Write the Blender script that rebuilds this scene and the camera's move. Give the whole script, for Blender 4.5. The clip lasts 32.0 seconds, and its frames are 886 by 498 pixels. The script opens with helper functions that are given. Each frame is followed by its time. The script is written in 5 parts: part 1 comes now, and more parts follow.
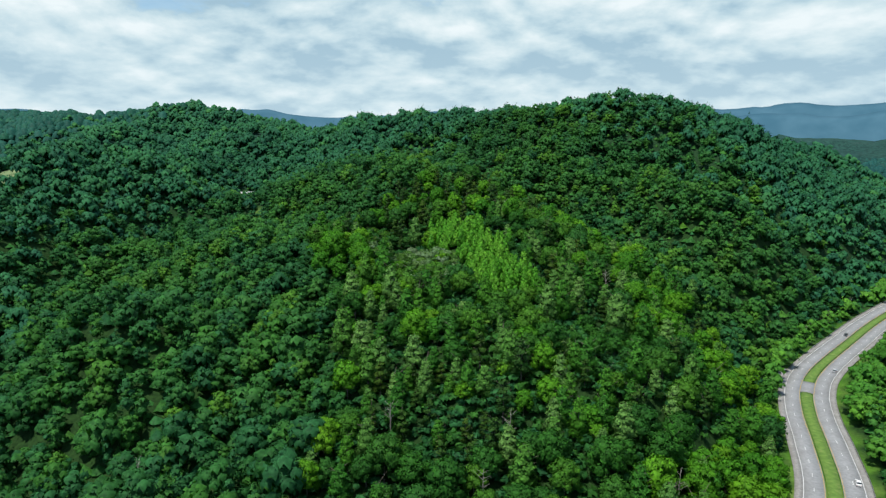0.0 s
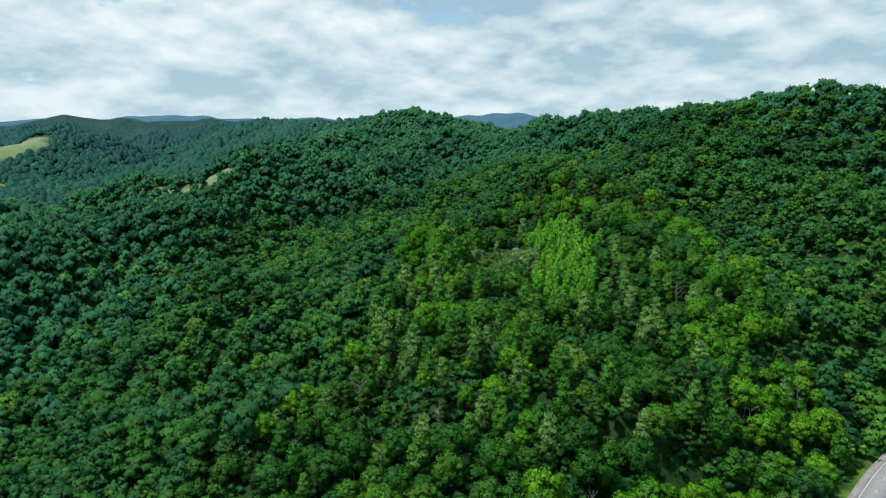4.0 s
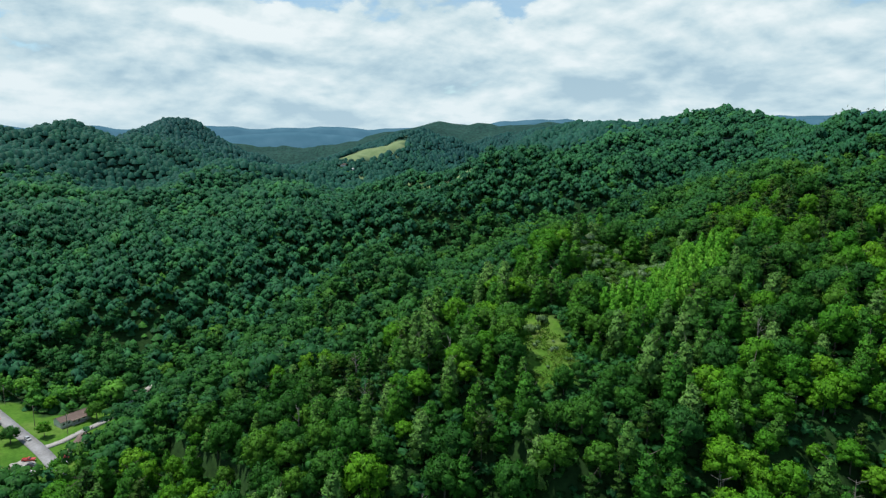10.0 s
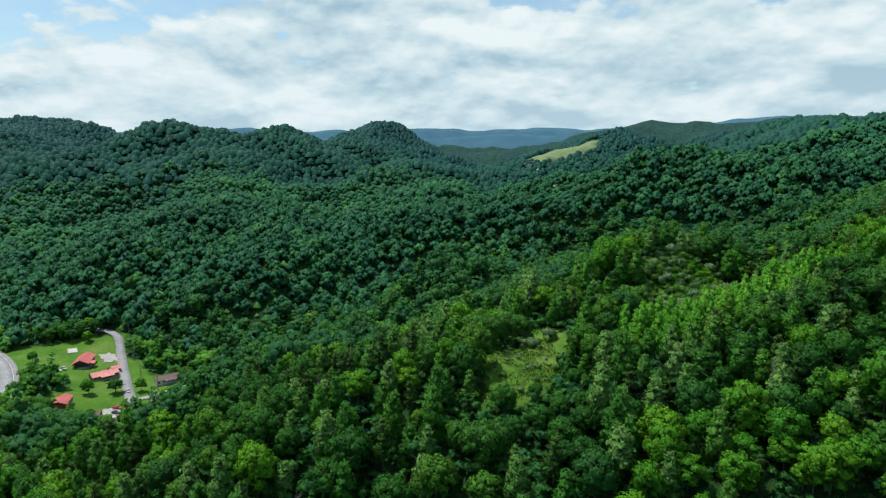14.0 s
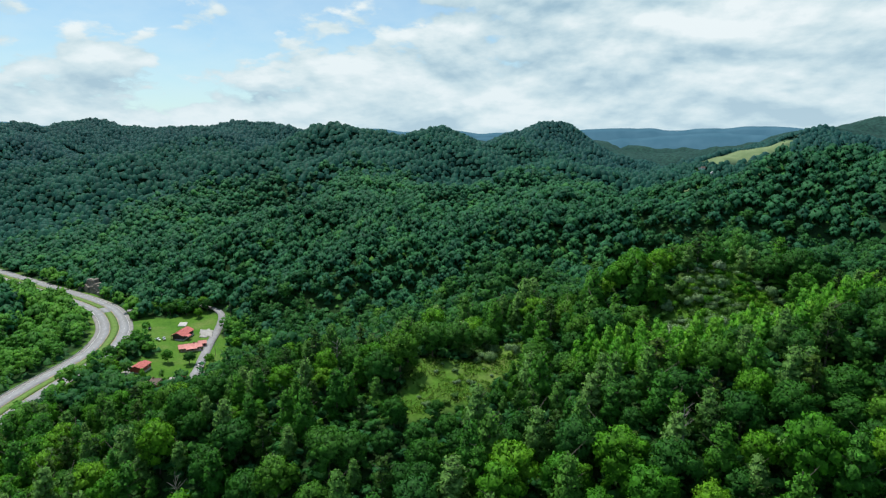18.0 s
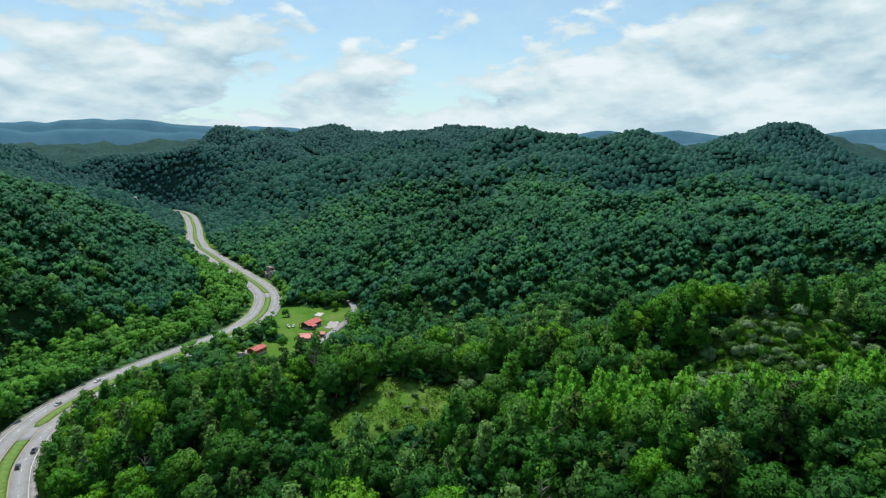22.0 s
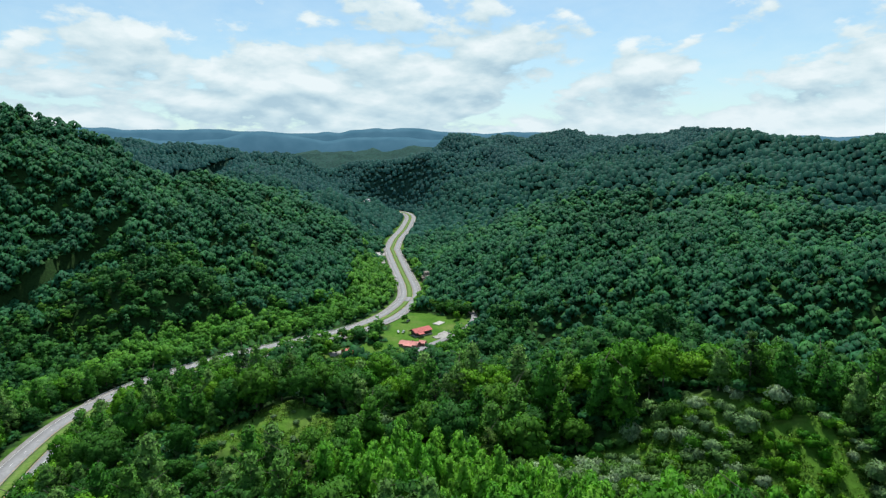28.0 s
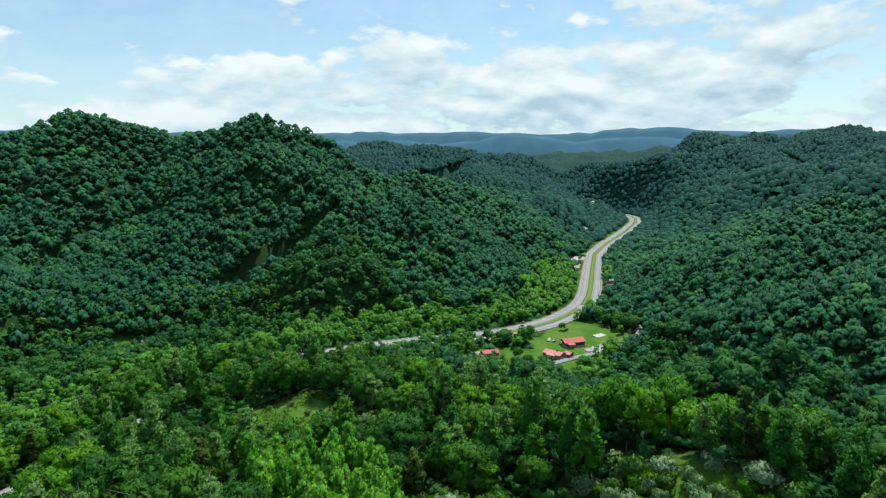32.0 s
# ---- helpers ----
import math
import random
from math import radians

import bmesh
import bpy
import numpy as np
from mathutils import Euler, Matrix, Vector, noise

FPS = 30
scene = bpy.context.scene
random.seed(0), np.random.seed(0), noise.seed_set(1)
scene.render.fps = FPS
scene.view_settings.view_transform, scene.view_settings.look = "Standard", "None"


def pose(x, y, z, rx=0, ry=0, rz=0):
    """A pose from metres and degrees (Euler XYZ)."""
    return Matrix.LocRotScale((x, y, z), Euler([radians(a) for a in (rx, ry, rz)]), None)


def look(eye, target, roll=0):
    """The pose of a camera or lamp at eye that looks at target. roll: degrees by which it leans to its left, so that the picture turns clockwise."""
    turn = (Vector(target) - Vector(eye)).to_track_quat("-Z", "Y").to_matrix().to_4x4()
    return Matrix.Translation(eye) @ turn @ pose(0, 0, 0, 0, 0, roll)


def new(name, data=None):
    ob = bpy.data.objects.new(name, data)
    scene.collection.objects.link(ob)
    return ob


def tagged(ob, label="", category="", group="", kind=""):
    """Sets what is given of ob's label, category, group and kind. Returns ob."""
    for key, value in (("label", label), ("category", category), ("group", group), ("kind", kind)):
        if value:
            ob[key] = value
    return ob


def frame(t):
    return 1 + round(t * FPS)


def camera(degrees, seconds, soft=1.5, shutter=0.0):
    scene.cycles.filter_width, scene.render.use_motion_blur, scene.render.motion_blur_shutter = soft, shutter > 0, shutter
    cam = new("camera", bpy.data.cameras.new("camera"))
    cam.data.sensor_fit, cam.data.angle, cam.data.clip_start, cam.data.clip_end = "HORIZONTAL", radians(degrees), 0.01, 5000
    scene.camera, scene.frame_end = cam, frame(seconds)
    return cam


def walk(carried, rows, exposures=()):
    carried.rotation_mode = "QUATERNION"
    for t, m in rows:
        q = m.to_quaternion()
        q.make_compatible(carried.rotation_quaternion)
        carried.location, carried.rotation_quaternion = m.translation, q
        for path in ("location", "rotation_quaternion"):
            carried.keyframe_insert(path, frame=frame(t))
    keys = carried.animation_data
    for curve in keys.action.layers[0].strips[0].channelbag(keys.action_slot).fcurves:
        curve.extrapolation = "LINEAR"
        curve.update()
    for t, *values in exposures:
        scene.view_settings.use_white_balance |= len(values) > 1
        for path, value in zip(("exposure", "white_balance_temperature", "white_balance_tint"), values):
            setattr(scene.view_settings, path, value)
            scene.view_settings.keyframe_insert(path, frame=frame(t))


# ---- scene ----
EXPOSURES = [(0.0, 0.0), (9.0, -0.05), (20.0, -0.05), (25.0, -0.05), (31.0, 0.05), (32.0, 0.05)]
cam = camera(70.69, 32.0, soft=1.3)
# seconds, eye, heading (left of +y), pitch, roll
ROWS = [
    (0.0, 0.00, 0.00, 138.38, -0.00, -9.65, 0.33),
    (0.5, 13.11, -0.80, 138.41, 3.95, -9.63, 0.23),
    (1.0, 26.17, -1.71, 138.44, 7.64, -9.59, 0.05),
    (1.5, 39.29, -2.13, 138.42, 11.74, -9.63, -0.02),
    (2.0, 52.49, -1.41, 138.37, 15.46, -9.59, -0.04),
    (2.5, 65.51, 0.40, 138.31, 18.02, -9.54, -0.05),
    (3.0, 78.14, 2.82, 138.21, 20.13, -9.53, -0.03),
    (3.5, 90.22, 6.05, 138.20, 21.88, -9.54, 0.03),
    (5.5, 137.36, 21.41, 139.13, 30.25, -9.51, 0.09),
    (6.0, 148.37, 27.33, 139.16, 33.59, -9.49, 0.16),
    (6.5, 158.93, 33.73, 139.17, 36.87, -9.46, 0.17),
    (7.0, 169.03, 40.83, 139.18, 40.14, -9.42, 0.21),
    (7.5, 178.52, 48.60, 139.10, 43.29, -9.41, 0.19),
    (8.0, 187.52, 56.97, 138.99, 46.27, -9.43, 0.12),
    (8.5, 196.29, 65.94, 138.82, 49.13, -9.41, 0.06),
    (9.0, 204.56, 75.34, 138.62, 51.68, -9.41, 0.04),
    (9.5, 212.48, 85.16, 138.45, 54.25, -9.40, 0.07),
    (10.0, 219.92, 95.14, 138.34, 56.92, -9.39, 0.03),
    (10.5, 226.87, 105.67, 138.26, 59.66, -9.37, 0.05),
    (11.0, 232.85, 116.67, 138.15, 62.13, -9.36, 0.02),
    (11.5, 238.12, 128.06, 137.98, 64.68, -9.36, -0.02),
    (12.0, 242.61, 139.55, 137.78, 67.24, -9.40, -0.08),
    (12.5, 245.94, 151.26, 137.61, 69.69, -9.41, -0.15),
    (13.0, 247.79, 163.27, 137.48, 72.28, -9.36, -0.17),
    (13.5, 248.79, 175.49, 137.34, 74.93, -9.30, -0.16),
    (14.0, 249.40, 187.62, 137.14, 77.51, -9.27, -0.21),
    (14.5, 250.11, 199.87, 136.89, 80.13, -9.24, -0.22),
    (15.0, 250.52, 211.94, 136.71, 82.66, -9.21, -0.22),
    (15.5, 250.48, 223.96, 136.60, 84.79, -9.18, -0.17),
    (17.5, 248.71, 271.37, 136.64, 92.13, -9.14, -0.11),
    (18.0, 246.32, 282.95, 136.76, 95.69, -9.17, -0.12),
    (18.5, 243.39, 294.46, 137.04, 100.59, -9.17, -0.08),
    (19.0, 239.76, 305.69, 137.44, 103.96, -9.11, -0.06),
    (19.5, 235.51, 316.65, 137.95, 106.58, -9.11, -0.02),
    (20.0, 230.84, 327.43, 138.48, 109.16, -9.13, -0.03),
    (20.5, 225.83, 338.19, 139.10, 111.55, -9.09, 0.01),
    (21.0, 220.60, 348.52, 139.74, 113.61, -9.06, 0.05),
    (21.5, 215.28, 358.56, 140.43, 115.64, -9.05, 0.11),
    (22.0, 209.87, 368.00, 141.14, 117.02, -9.01, 0.15),
    (22.5, 204.33, 377.16, 141.84, 118.46, -8.98, 0.19),
    (23.0, 198.69, 385.84, 142.52, 119.69, -8.94, 0.22),
    (23.5, 192.69, 394.28, 143.15, 120.54, -8.91, 0.28),
    (24.0, 186.36, 402.06, 143.70, 122.13, -8.91, 0.28),
    (24.5, 179.57, 409.19, 144.11, 124.28, -8.90, 0.32),
    (25.0, 172.03, 416.09, 144.40, 126.48, -8.86, 0.32),
    (25.5, 163.55, 422.44, 144.61, 128.99, -8.81, 0.21),
    (27.5, 127.19, 446.99, 146.52, 138.35, -8.67, -0.08),
    (28.0, 116.97, 452.85, 146.66, 141.23, -8.66, -0.27),
    (28.5, 106.95, 458.32, 146.74, 144.05, -8.64, -0.37),
    (29.0, 97.08, 463.17, 146.76, 146.88, -8.61, -0.39),
    (29.5, 87.41, 467.51, 146.76, 149.28, -8.57, -0.38),
    (30.0, 77.85, 471.35, 146.75, 152.01, -8.52, -0.33),
    (30.5, 68.38, 474.62, 146.72, 155.35, -8.51, -0.33),
    (31.0, 58.88, 477.41, 146.68, 158.63, -8.47, -0.34),
    (31.5, 49.43, 479.72, 146.57, 161.54, -8.47, -0.37),
    (32.0, 39.90, 481.63, 146.50, 164.60, -8.46, -0.36),
]
walk(cam, [(t, pose(x, y, z, 90 + pitch, 0, yaw) @ pose(0, 0, 0, 0, 0, roll)) for t, x, y, z, yaw, pitch, roll in ROWS], EXPOSURES)

# ---- world and sun ----
SUN_UP, SUN_TURN = 68.0, 225.0   # degrees above the horizon; degrees clockwise from +y
world = bpy.data.worlds.new("sky")
scene.world = world
world.use_nodes = True
wn, wl = world.node_tree.nodes, world.node_tree.links
wn.clear()


def wnode(kind, **values):
    n = wn.new(kind)
    for key, value in values.items():
        if key == "op":
            n.operation = value
        elif key.startswith("i"):
            n.inputs[int(key[1:])].default_value = value
    return n


def wmath(op, a, b=None, clamp=False):
    n = wn.new("ShaderNodeMath")
    n.operation, n.use_clamp = op, clamp
    for k, v in enumerate((a, b)):
        if v is None:
            continue
        if isinstance(v, (int, float)):
            n.inputs[k].default_value = v
        else:
            wl.new(v, n.inputs[k])
    return n.outputs[0]


sky = wn.new("ShaderNodeTexSky")
sky.sky_type, sky.sun_disc = "NISHITA", False
sky.sun_elevation, sky.sun_rotation = radians(SUN_UP), radians(SUN_TURN)
sky.air_density, sky.dust_density, sky.ozone_density = 1.0, 0.5, 1.5
way = wn.new("ShaderNodeTexCoord").outputs["Generated"]
split = wn.new("ShaderNodeSeparateXYZ")
wl.new(way, split.inputs[0])


def cloud_place(up):
    """Where a line of sight meets the cloud layer; up lifts it a little, to tell a cloud's top from its base."""
    z = wmath("ADD", wmath("MAXIMUM", split.outputs[2], 0.0), up)
    near = wmath("DIVIDE", 1.0, wmath("ADD", z, 0.34))
    v = wn.new("ShaderNodeCombineXYZ")
    wl.new(wmath("MULTIPLY", split.outputs[0], near), v.inputs[0])
    wl.new(wmath("MULTIPLY", split.outputs[1], near), v.inputs[1])
    wl.new(wmath("MULTIPLY", z, 1.5), v.inputs[2])
    return v.outputs[0]


def cloud_noise(place, scale, detail, rough, shift, warp=0.0):
    m = wn.new("ShaderNodeMapping")
    m.inputs["Location"].default_value = shift
    m.inputs["Scale"].default_value = (scale, scale, scale)
    wl.new(place, m.inputs[0])
    n = wn.new("ShaderNodeTexNoise")
    n.inputs["Scale"].default_value, n.inputs["Detail"].default_value = 1.0, detail
    n.inputs["Roughness"].default_value, n.inputs["Distortion"].default_value = rough, warp
    wl.new(m.outputs[0], n.inputs["Vector"])
    return n.outputs["Fac"]


def wramp(value, *stops):
    r = wn.new("ShaderNodeValToRGB")
    while len(r.color_ramp.elements) < len(stops):
        r.color_ramp.elements.new(0.5)
    for e, (at, colour) in zip(r.color_ramp.elements, stops):
        e.position, e.color = at, (*colour, 1)
    wl.new(value, r.inputs[0])
    return r.outputs[0]


def wmix(fac, a, b):
    n = wn.new("ShaderNodeMix")
    n.data_type = "RGBA"
    if isinstance(fac, (int, float)):
        n.inputs[0].default_value = fac
    else:
        wl.new(fac, n.inputs[0])
    for k, v in ((6, a), (7, b)):
        if isinstance(v, tuple):
            n.inputs[k].default_value = (*v, 1)
        else:
            wl.new(v, n.inputs[k])
    return n.outputs[2]


# cumulus in heaps: white where the cloud thins upwards, grey beneath; heavier to the north, broken to the south


def heap_at(place):
    """How thick the cloud is: broad banks with rounded billows on them."""
    bank = cloud_noise(place, 2.1, 12.0, 0.56, (3.1, 1.7, 0.0), 0.12)
    bent = wn.new("ShaderNodeVectorMath")
    bent.operation = "ADD"
    wl.new(place, bent.inputs[0])
    swirl = wn.new("ShaderNodeTexNoise")
    swirl.inputs["Scale"].default_value, swirl.inputs["Detail"].default_value = 9.0, 4.0
    wl.new(place, swirl.inputs["Vector"])
    less = wn.new("ShaderNodeVectorMath")
    less.operation = "SCALE"
    wl.new(swirl.outputs["Color"], less.inputs[0])
    less.inputs["Scale"].default_value = 0.11
    wl.new(less.outputs[0], bent.inputs[1])
    cell = wn.new("ShaderNodeTexVoronoi")
    cell.feature, cell.inputs["Scale"].default_value = "SMOOTH_F1", 8.5
    cell.inputs["Smoothness"].default_value = 0.35
    wl.new(bent.outputs[0], cell.inputs["Vector"])
    return wmath("ADD", bank, wmath("MULTIPLY", wmath("SUBTRACT", 0.42, cell.outputs["Distance"]), 0.11))


here, above = cloud_place(0.0), cloud_place(0.024)
heap, heap_above = heap_at(here), heap_at(above)
mass = cloud_noise(here, 1.1, 4.0, 0.5, (7.7, 4.2, 2.0), 0.1)
veil = cloud_noise(here, 9.0, 6.0, 0.6, (1.3, 9.1, 4.0), 0.3)
north = wmath("MULTIPLY", split.outputs[1], 0.11)
low_down = wmath("MULTIPLY", wmath("SUBTRACT", 0.17, wmath("MINIMUM", split.outputs[2], 0.4)), 1.1)
cover_at = wmath("ADD", wmath("ADD", heap, north), wmath("ADD", low_down, wmath("MULTIPLY", veil, 0.12)))
where = wramp(cover_at, (0.47, (0, 0, 0)), (0.515, (1, 1, 1)))
lit = wmath("ADD", 0.52, wmath("MULTIPLY", wmath("SUBTRACT", heap, heap_above), 3.2))
lit = wmath("SUBTRACT", lit, wmath("MULTIPLY", wmath("SUBTRACT", mass, 0.46), wmath("ADD", 1.0, wmath("MULTIPLY", split.outputs[1], 0.9))))
tone = wramp(lit, (0.02, (3.7, 5.5, 6.7)), (0.32, (5.5, 7.2, 8.0)), (0.56, (6.9, 8.3, 8.8)), (0.85, (8.6, 9.5, 9.8)))
clear = wn.new("ShaderNodeMix")
clear.data_type, clear.blend_type, clear.inputs[0].default_value = "RGBA", "MULTIPLY", 1.0
wl.new(sky.outputs[0], clear.inputs[6])
clear.inputs[7].default_value = (1.12, 1.36, 1.36, 1)
low = wramp(split.outputs[2], (0.0, (1, 1, 1)), (0.17, (0, 0, 0)))
skies = wmix(where, wmix(wmath("MULTIPLY", veil, 0.45), clear.outputs[2], (7.6, 9.2, 9.8)), tone)
skies = wmix(wmath("MULTIPLY", low, 0.42), skies, (6.6, 8.2, 8.9))
back = wn.new("ShaderNodeBackground")
back.inputs["Strength"].default_value = 0.1
wl.new(skies, back.inputs[0])
wl.new(back.outputs[0], wn.new("ShaderNodeOutputWorld").inputs[0])

sun = new("sun", bpy.data.lights.new("sun", "SUN"))
sun.data.energy, sun.data.angle, sun.data.color = 4.8, radians(2.5), (1.0, 0.96, 0.87)
a, e = radians(SUN_TURN), radians(SUN_UP)
sun.matrix_world = look((0, 0, 600), (-300 * math.sin(a) * math.cos(e), -300 * math.cos(a) * math.cos(e), 600 - 300 * math.sin(e)))

# ---- materials ----


def shader(name):
    m = bpy.data.materials.new(name)
    m.use_nodes = True
    n = m.node_tree.nodes
    return m, n, m.node_tree.links, n["Principled BSDF"]


def ramp(n, l, value, *stops):
    r = n.new("ShaderNodeValToRGB")
    while len(r.color_ramp.elements) < len(stops):
        r.color_ramp.elements.new(0.5)
    for e, (at, colour) in zip(r.color_ramp.elements, stops):
        e.position, e.color = at, (*colour, 1)
    l.new(value, r.inputs[0])
    return r.outputs[0]


def grain(n, l, scale, detail=4.0, space="Object"):
    t = n.new("ShaderNodeTexNoise")
    t.inputs["Scale"].default_value, t.inputs["Detail"].default_value = scale, detail
    l.new(n.new("ShaderNodeTexCoord").outputs[space], t.inputs["Vector"])
    return t.outputs["Fac"]


def blend(n, l, kind, fac, a, b):
    x = n.new("ShaderNodeMix")
    x.data_type, x.blend_type = "RGBA", kind
    if isinstance(fac, (int, float)):
        x.inputs[0].default_value = fac
    else:
        l.new(fac, x.inputs[0])
    for k, v in ((6, a), (7, b)):
        if isinstance(v, tuple):
            x.inputs[k].default_value = (*v, 1)
        else:
            l.new(v, x.inputs[k])
    return x.outputs[2]


def bump(n, l, p, value, strength, distance):
    b = n.new("ShaderNodeBump")
    b.inputs["Strength"].default_value, b.inputs["Distance"].default_value = strength, distance
    l.new(value, b.inputs["Height"])
    l.new(b.outputs[0], p.inputs["Normal"])


def surface(name, dark, light, scale=3.0, rough=0.8, metal=0.0, relief=0.0, wear=0.3):
    """A plain weathered surface: two tones at one scale, faint large stains over them."""
    m, n, l, p = shader(name)
    fine = grain(n, l, scale, 6.0)
    c = ramp(n, l, fine, (0.3, dark), (0.7, light))
    stain = ramp(n, l, grain(n, l, scale * 0.13, 3.0), (0.35, (0.62, 0.6, 0.58)), (0.62, (1.0, 1.0, 1.0)))
    l.new(blend(n, l, "MULTIPLY", wear, c, stain), p.inputs["Base Color"])
    p.inputs["Roughness"].default_value, p.inputs["Metallic"].default_value = rough, metal
    if relief:
        bump(n, l, p, fine, 0.6, relief)
    return m


SOFT = [(0.0, (0.78, 0.8, 0.8)), (0.6, (1.0, 1.0, 1.0)), (1.0, (1.28, 1.25, 1.18))]


def foliage(name, hues, joined=False, leaf=0.9, through_light=0.22, play=0.85):
    """Leaves: the hue differs from tree to tree, the tone from spray to spray and within it."""
    m, n, l, p = shader(name)
    if joined:
        tint = n.new("ShaderNodeAttribute")
        tint.attribute_name = "tint"
        tree = tint.outputs["Fac"]
    else:
        tree = n.new("ShaderNodeObjectInfo").outputs["Random"]
    base = ramp(n, l, tree, *[(k / (len(hues) - 1), h) for k, h in enumerate(hues)])
    spray = ramp(n, l, n.new("ShaderNodeNewGeometry").outputs["Random Per Island"], *SOFT) if joined else ramp(n, l, n.new("ShaderNodeNewGeometry").outputs["Random Per Island"], (0.0, (0.7, 0.72, 0.72)), (0.55, (1.0, 1.0, 1.0)), (0.88, (1.22, 1.2, 1.14)), (1.0, (1.45, 1.4, 1.28)))
    leaves = grain(n, l, leaf, 3.0)
    speck = ramp(n, l, leaves, (0.36, (0.6, 0.62, 0.63)), (0.62, (1.25, 1.22, 1.15)))
    c = blend(n, l, "MULTIPLY", play, blend(n, l, "MULTIPLY", min(1.0, play * 1.2), base, spray), speck)
    l.new(c, p.inputs["Base Color"])
    p.inputs["Roughness"].default_value = 0.6
    p.inputs["Specular IOR Level"].default_value = 0.08
    glow = n.new("ShaderNodeBsdfTranslucent")
    l.new(blend(n, l, "MULTIPLY", 1.0, c, (1.05, 1.3, 0.6)), glow.inputs[0])
    mix = n.new("ShaderNodeMixShader")
    mix.inputs[0].default_value = through_light
    l.new(p.outputs[0], mix.inputs[1])
    l.new(glow.outputs[0], mix.inputs[2])
    l.new(mix.outputs[0], n["Material Output"].inputs[0])
    bump(n, l, p, leaves, 0.8, 0.4)
    return m


OAK = [(0.0203, 0.0916, 0.0151), (0.0302, 0.123, 0.0163), (0.0254, 0.1047, 0.0226), (0.0457, 0.1516, 0.0177), (0.0634, 0.1766, 0.0177)]
POPLAR = [(0.028, 0.1283, 0.0158), (0.0419, 0.1648, 0.0204), (0.0521, 0.1805, 0.0158), (0.0838, 0.2093, 0.0454), (0.1161, 0.2437, 0.0617)]
MAPLE = [(0.0373, 0.1641, 0.0133), (0.0567, 0.2012, 0.0133), (0.0809, 0.236, 0.0133), (0.1049, 0.2633, 0.016)]
PINE = [(0.0252, 0.0798, 0.016), (0.036, 0.0945, 0.015), (0.0486, 0.1029, 0.014)]
SAPLING = [(0.0725, 0.2624, 0.0234), (0.0949, 0.2993, 0.0277), (0.1292, 0.3357, 0.0341)]
OLIVE = [(0.0616, 0.168, 0.0246), (0.168, 0.28, 0.1456), (0.0896, 0.2016, 0.0336), (0.2352, 0.336, 0.2128), (0.0728, 0.1848, 0.0336), (0.056, 0.1344, 0.0269)]
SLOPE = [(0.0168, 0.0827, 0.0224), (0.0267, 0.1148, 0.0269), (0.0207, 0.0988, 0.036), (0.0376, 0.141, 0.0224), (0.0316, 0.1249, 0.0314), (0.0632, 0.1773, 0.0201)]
# middle and outer hills: a little haze blue is mixed into the leaf colour
HAZED_WOODS = [(0.0179, 0.0905, 0.0477), (0.0243, 0.1207, 0.0518), (0.0215, 0.1066, 0.0581), (0.0322, 0.1443, 0.054), (0.0272, 0.1272, 0.0603), (0.0473, 0.1811, 0.0518)]
# far hills: distance haze painted into the leaves as bluer, less red base colour
HAZED_FAR = [(0.0135, 0.0692, 0.0701), (0.016, 0.0825, 0.0775), (0.0193, 0.0914, 0.0838), (0.0225, 0.1029, 0.0828)]
HAZED_DIM = [(0.015, 0.0782, 0.0633), (0.0192, 0.0995, 0.0695), (0.0195, 0.097, 0.0762), (0.0261, 0.1211, 0.0735)]
leaf_oak, leaf_poplar, leaf_maple = foliage("oak_leaves", OAK), foliage("poplar_leaves", POPLAR), foliage("maple_leaves", MAPLE)
leaf_pine, leaf_sapling, leaf_olive = foliage("pine_needles", PINE, leaf=1.6, through_light=0.12), foliage("sapling_leaves", SAPLING, through_light=0.28), foliage("olive_leaves", OLIVE, leaf=1.5)
leaf_slope = foliage("slope_leaves", SLOPE, joined=True, leaf=0.6)
leaf_hazy_woods = foliage("hazy_woods_leaves", HAZED_WOODS, joined=True, leaf=0.5)
leaf_valley = foliage("valley_leaves", [(0.045, 0.165, 0.024), (0.062, 0.21, 0.028), (0.092, 0.255, 0.03), (0.055, 0.185, 0.036)], joined=True, leaf=0.5)
leaf_hazy_dim = foliage("hazy_dim_leaves", HAZED_DIM, joined=True, leaf=0.4, play=0.6)
leaf_hazy_far = foliage("hazy_far_leaves", HAZED_FAR, joined=True, leaf=0.4, play=0.5)
bark = surface("bark", (0.06, 0.05, 0.04), (0.16, 0.135, 0.11), 2.0, 0.9, relief=0.05)
dead_wood = surface("dead_wood", (0.16, 0.145, 0.13), (0.30, 0.28, 0.26), 2.0, 0.9, relief=0.04)
asphalt = surface("asphalt", (0.22, 0.225, 0.235), (0.30, 0.305, 0.315), 0.9, 0.85, wear=0.35)
old_asphalt = surface("old_asphalt", (0.22, 0.22, 0.23), (0.31, 0.31, 0.32), 0.8, 0.9, wear=0.5)
shoulder_mat = surface("shoulder_gravel", (0.20, 0.195, 0.19), (0.32, 0.31, 0.30), 1.5, 0.95, wear=0.5)
gravel = surface("gravel", (0.26, 0.25, 0.235), (0.42, 0.41, 0.39), 1.8, 0.95, relief=0.03, wear=0.5)
white_line, yellow_line = surface("white_line", (0.6, 0.6, 0.6), (0.78, 0.78, 0.78), 4.0, 0.7), surface("yellow_line", (0.5, 0.33, 0.05), (0.62, 0.42, 0.08), 4.0, 0.7)
concrete = surface("concrete", (0.36, 0.35, 0.33), (0.52, 0.51, 0.49), 1.2, 0.85, wear=0.4)
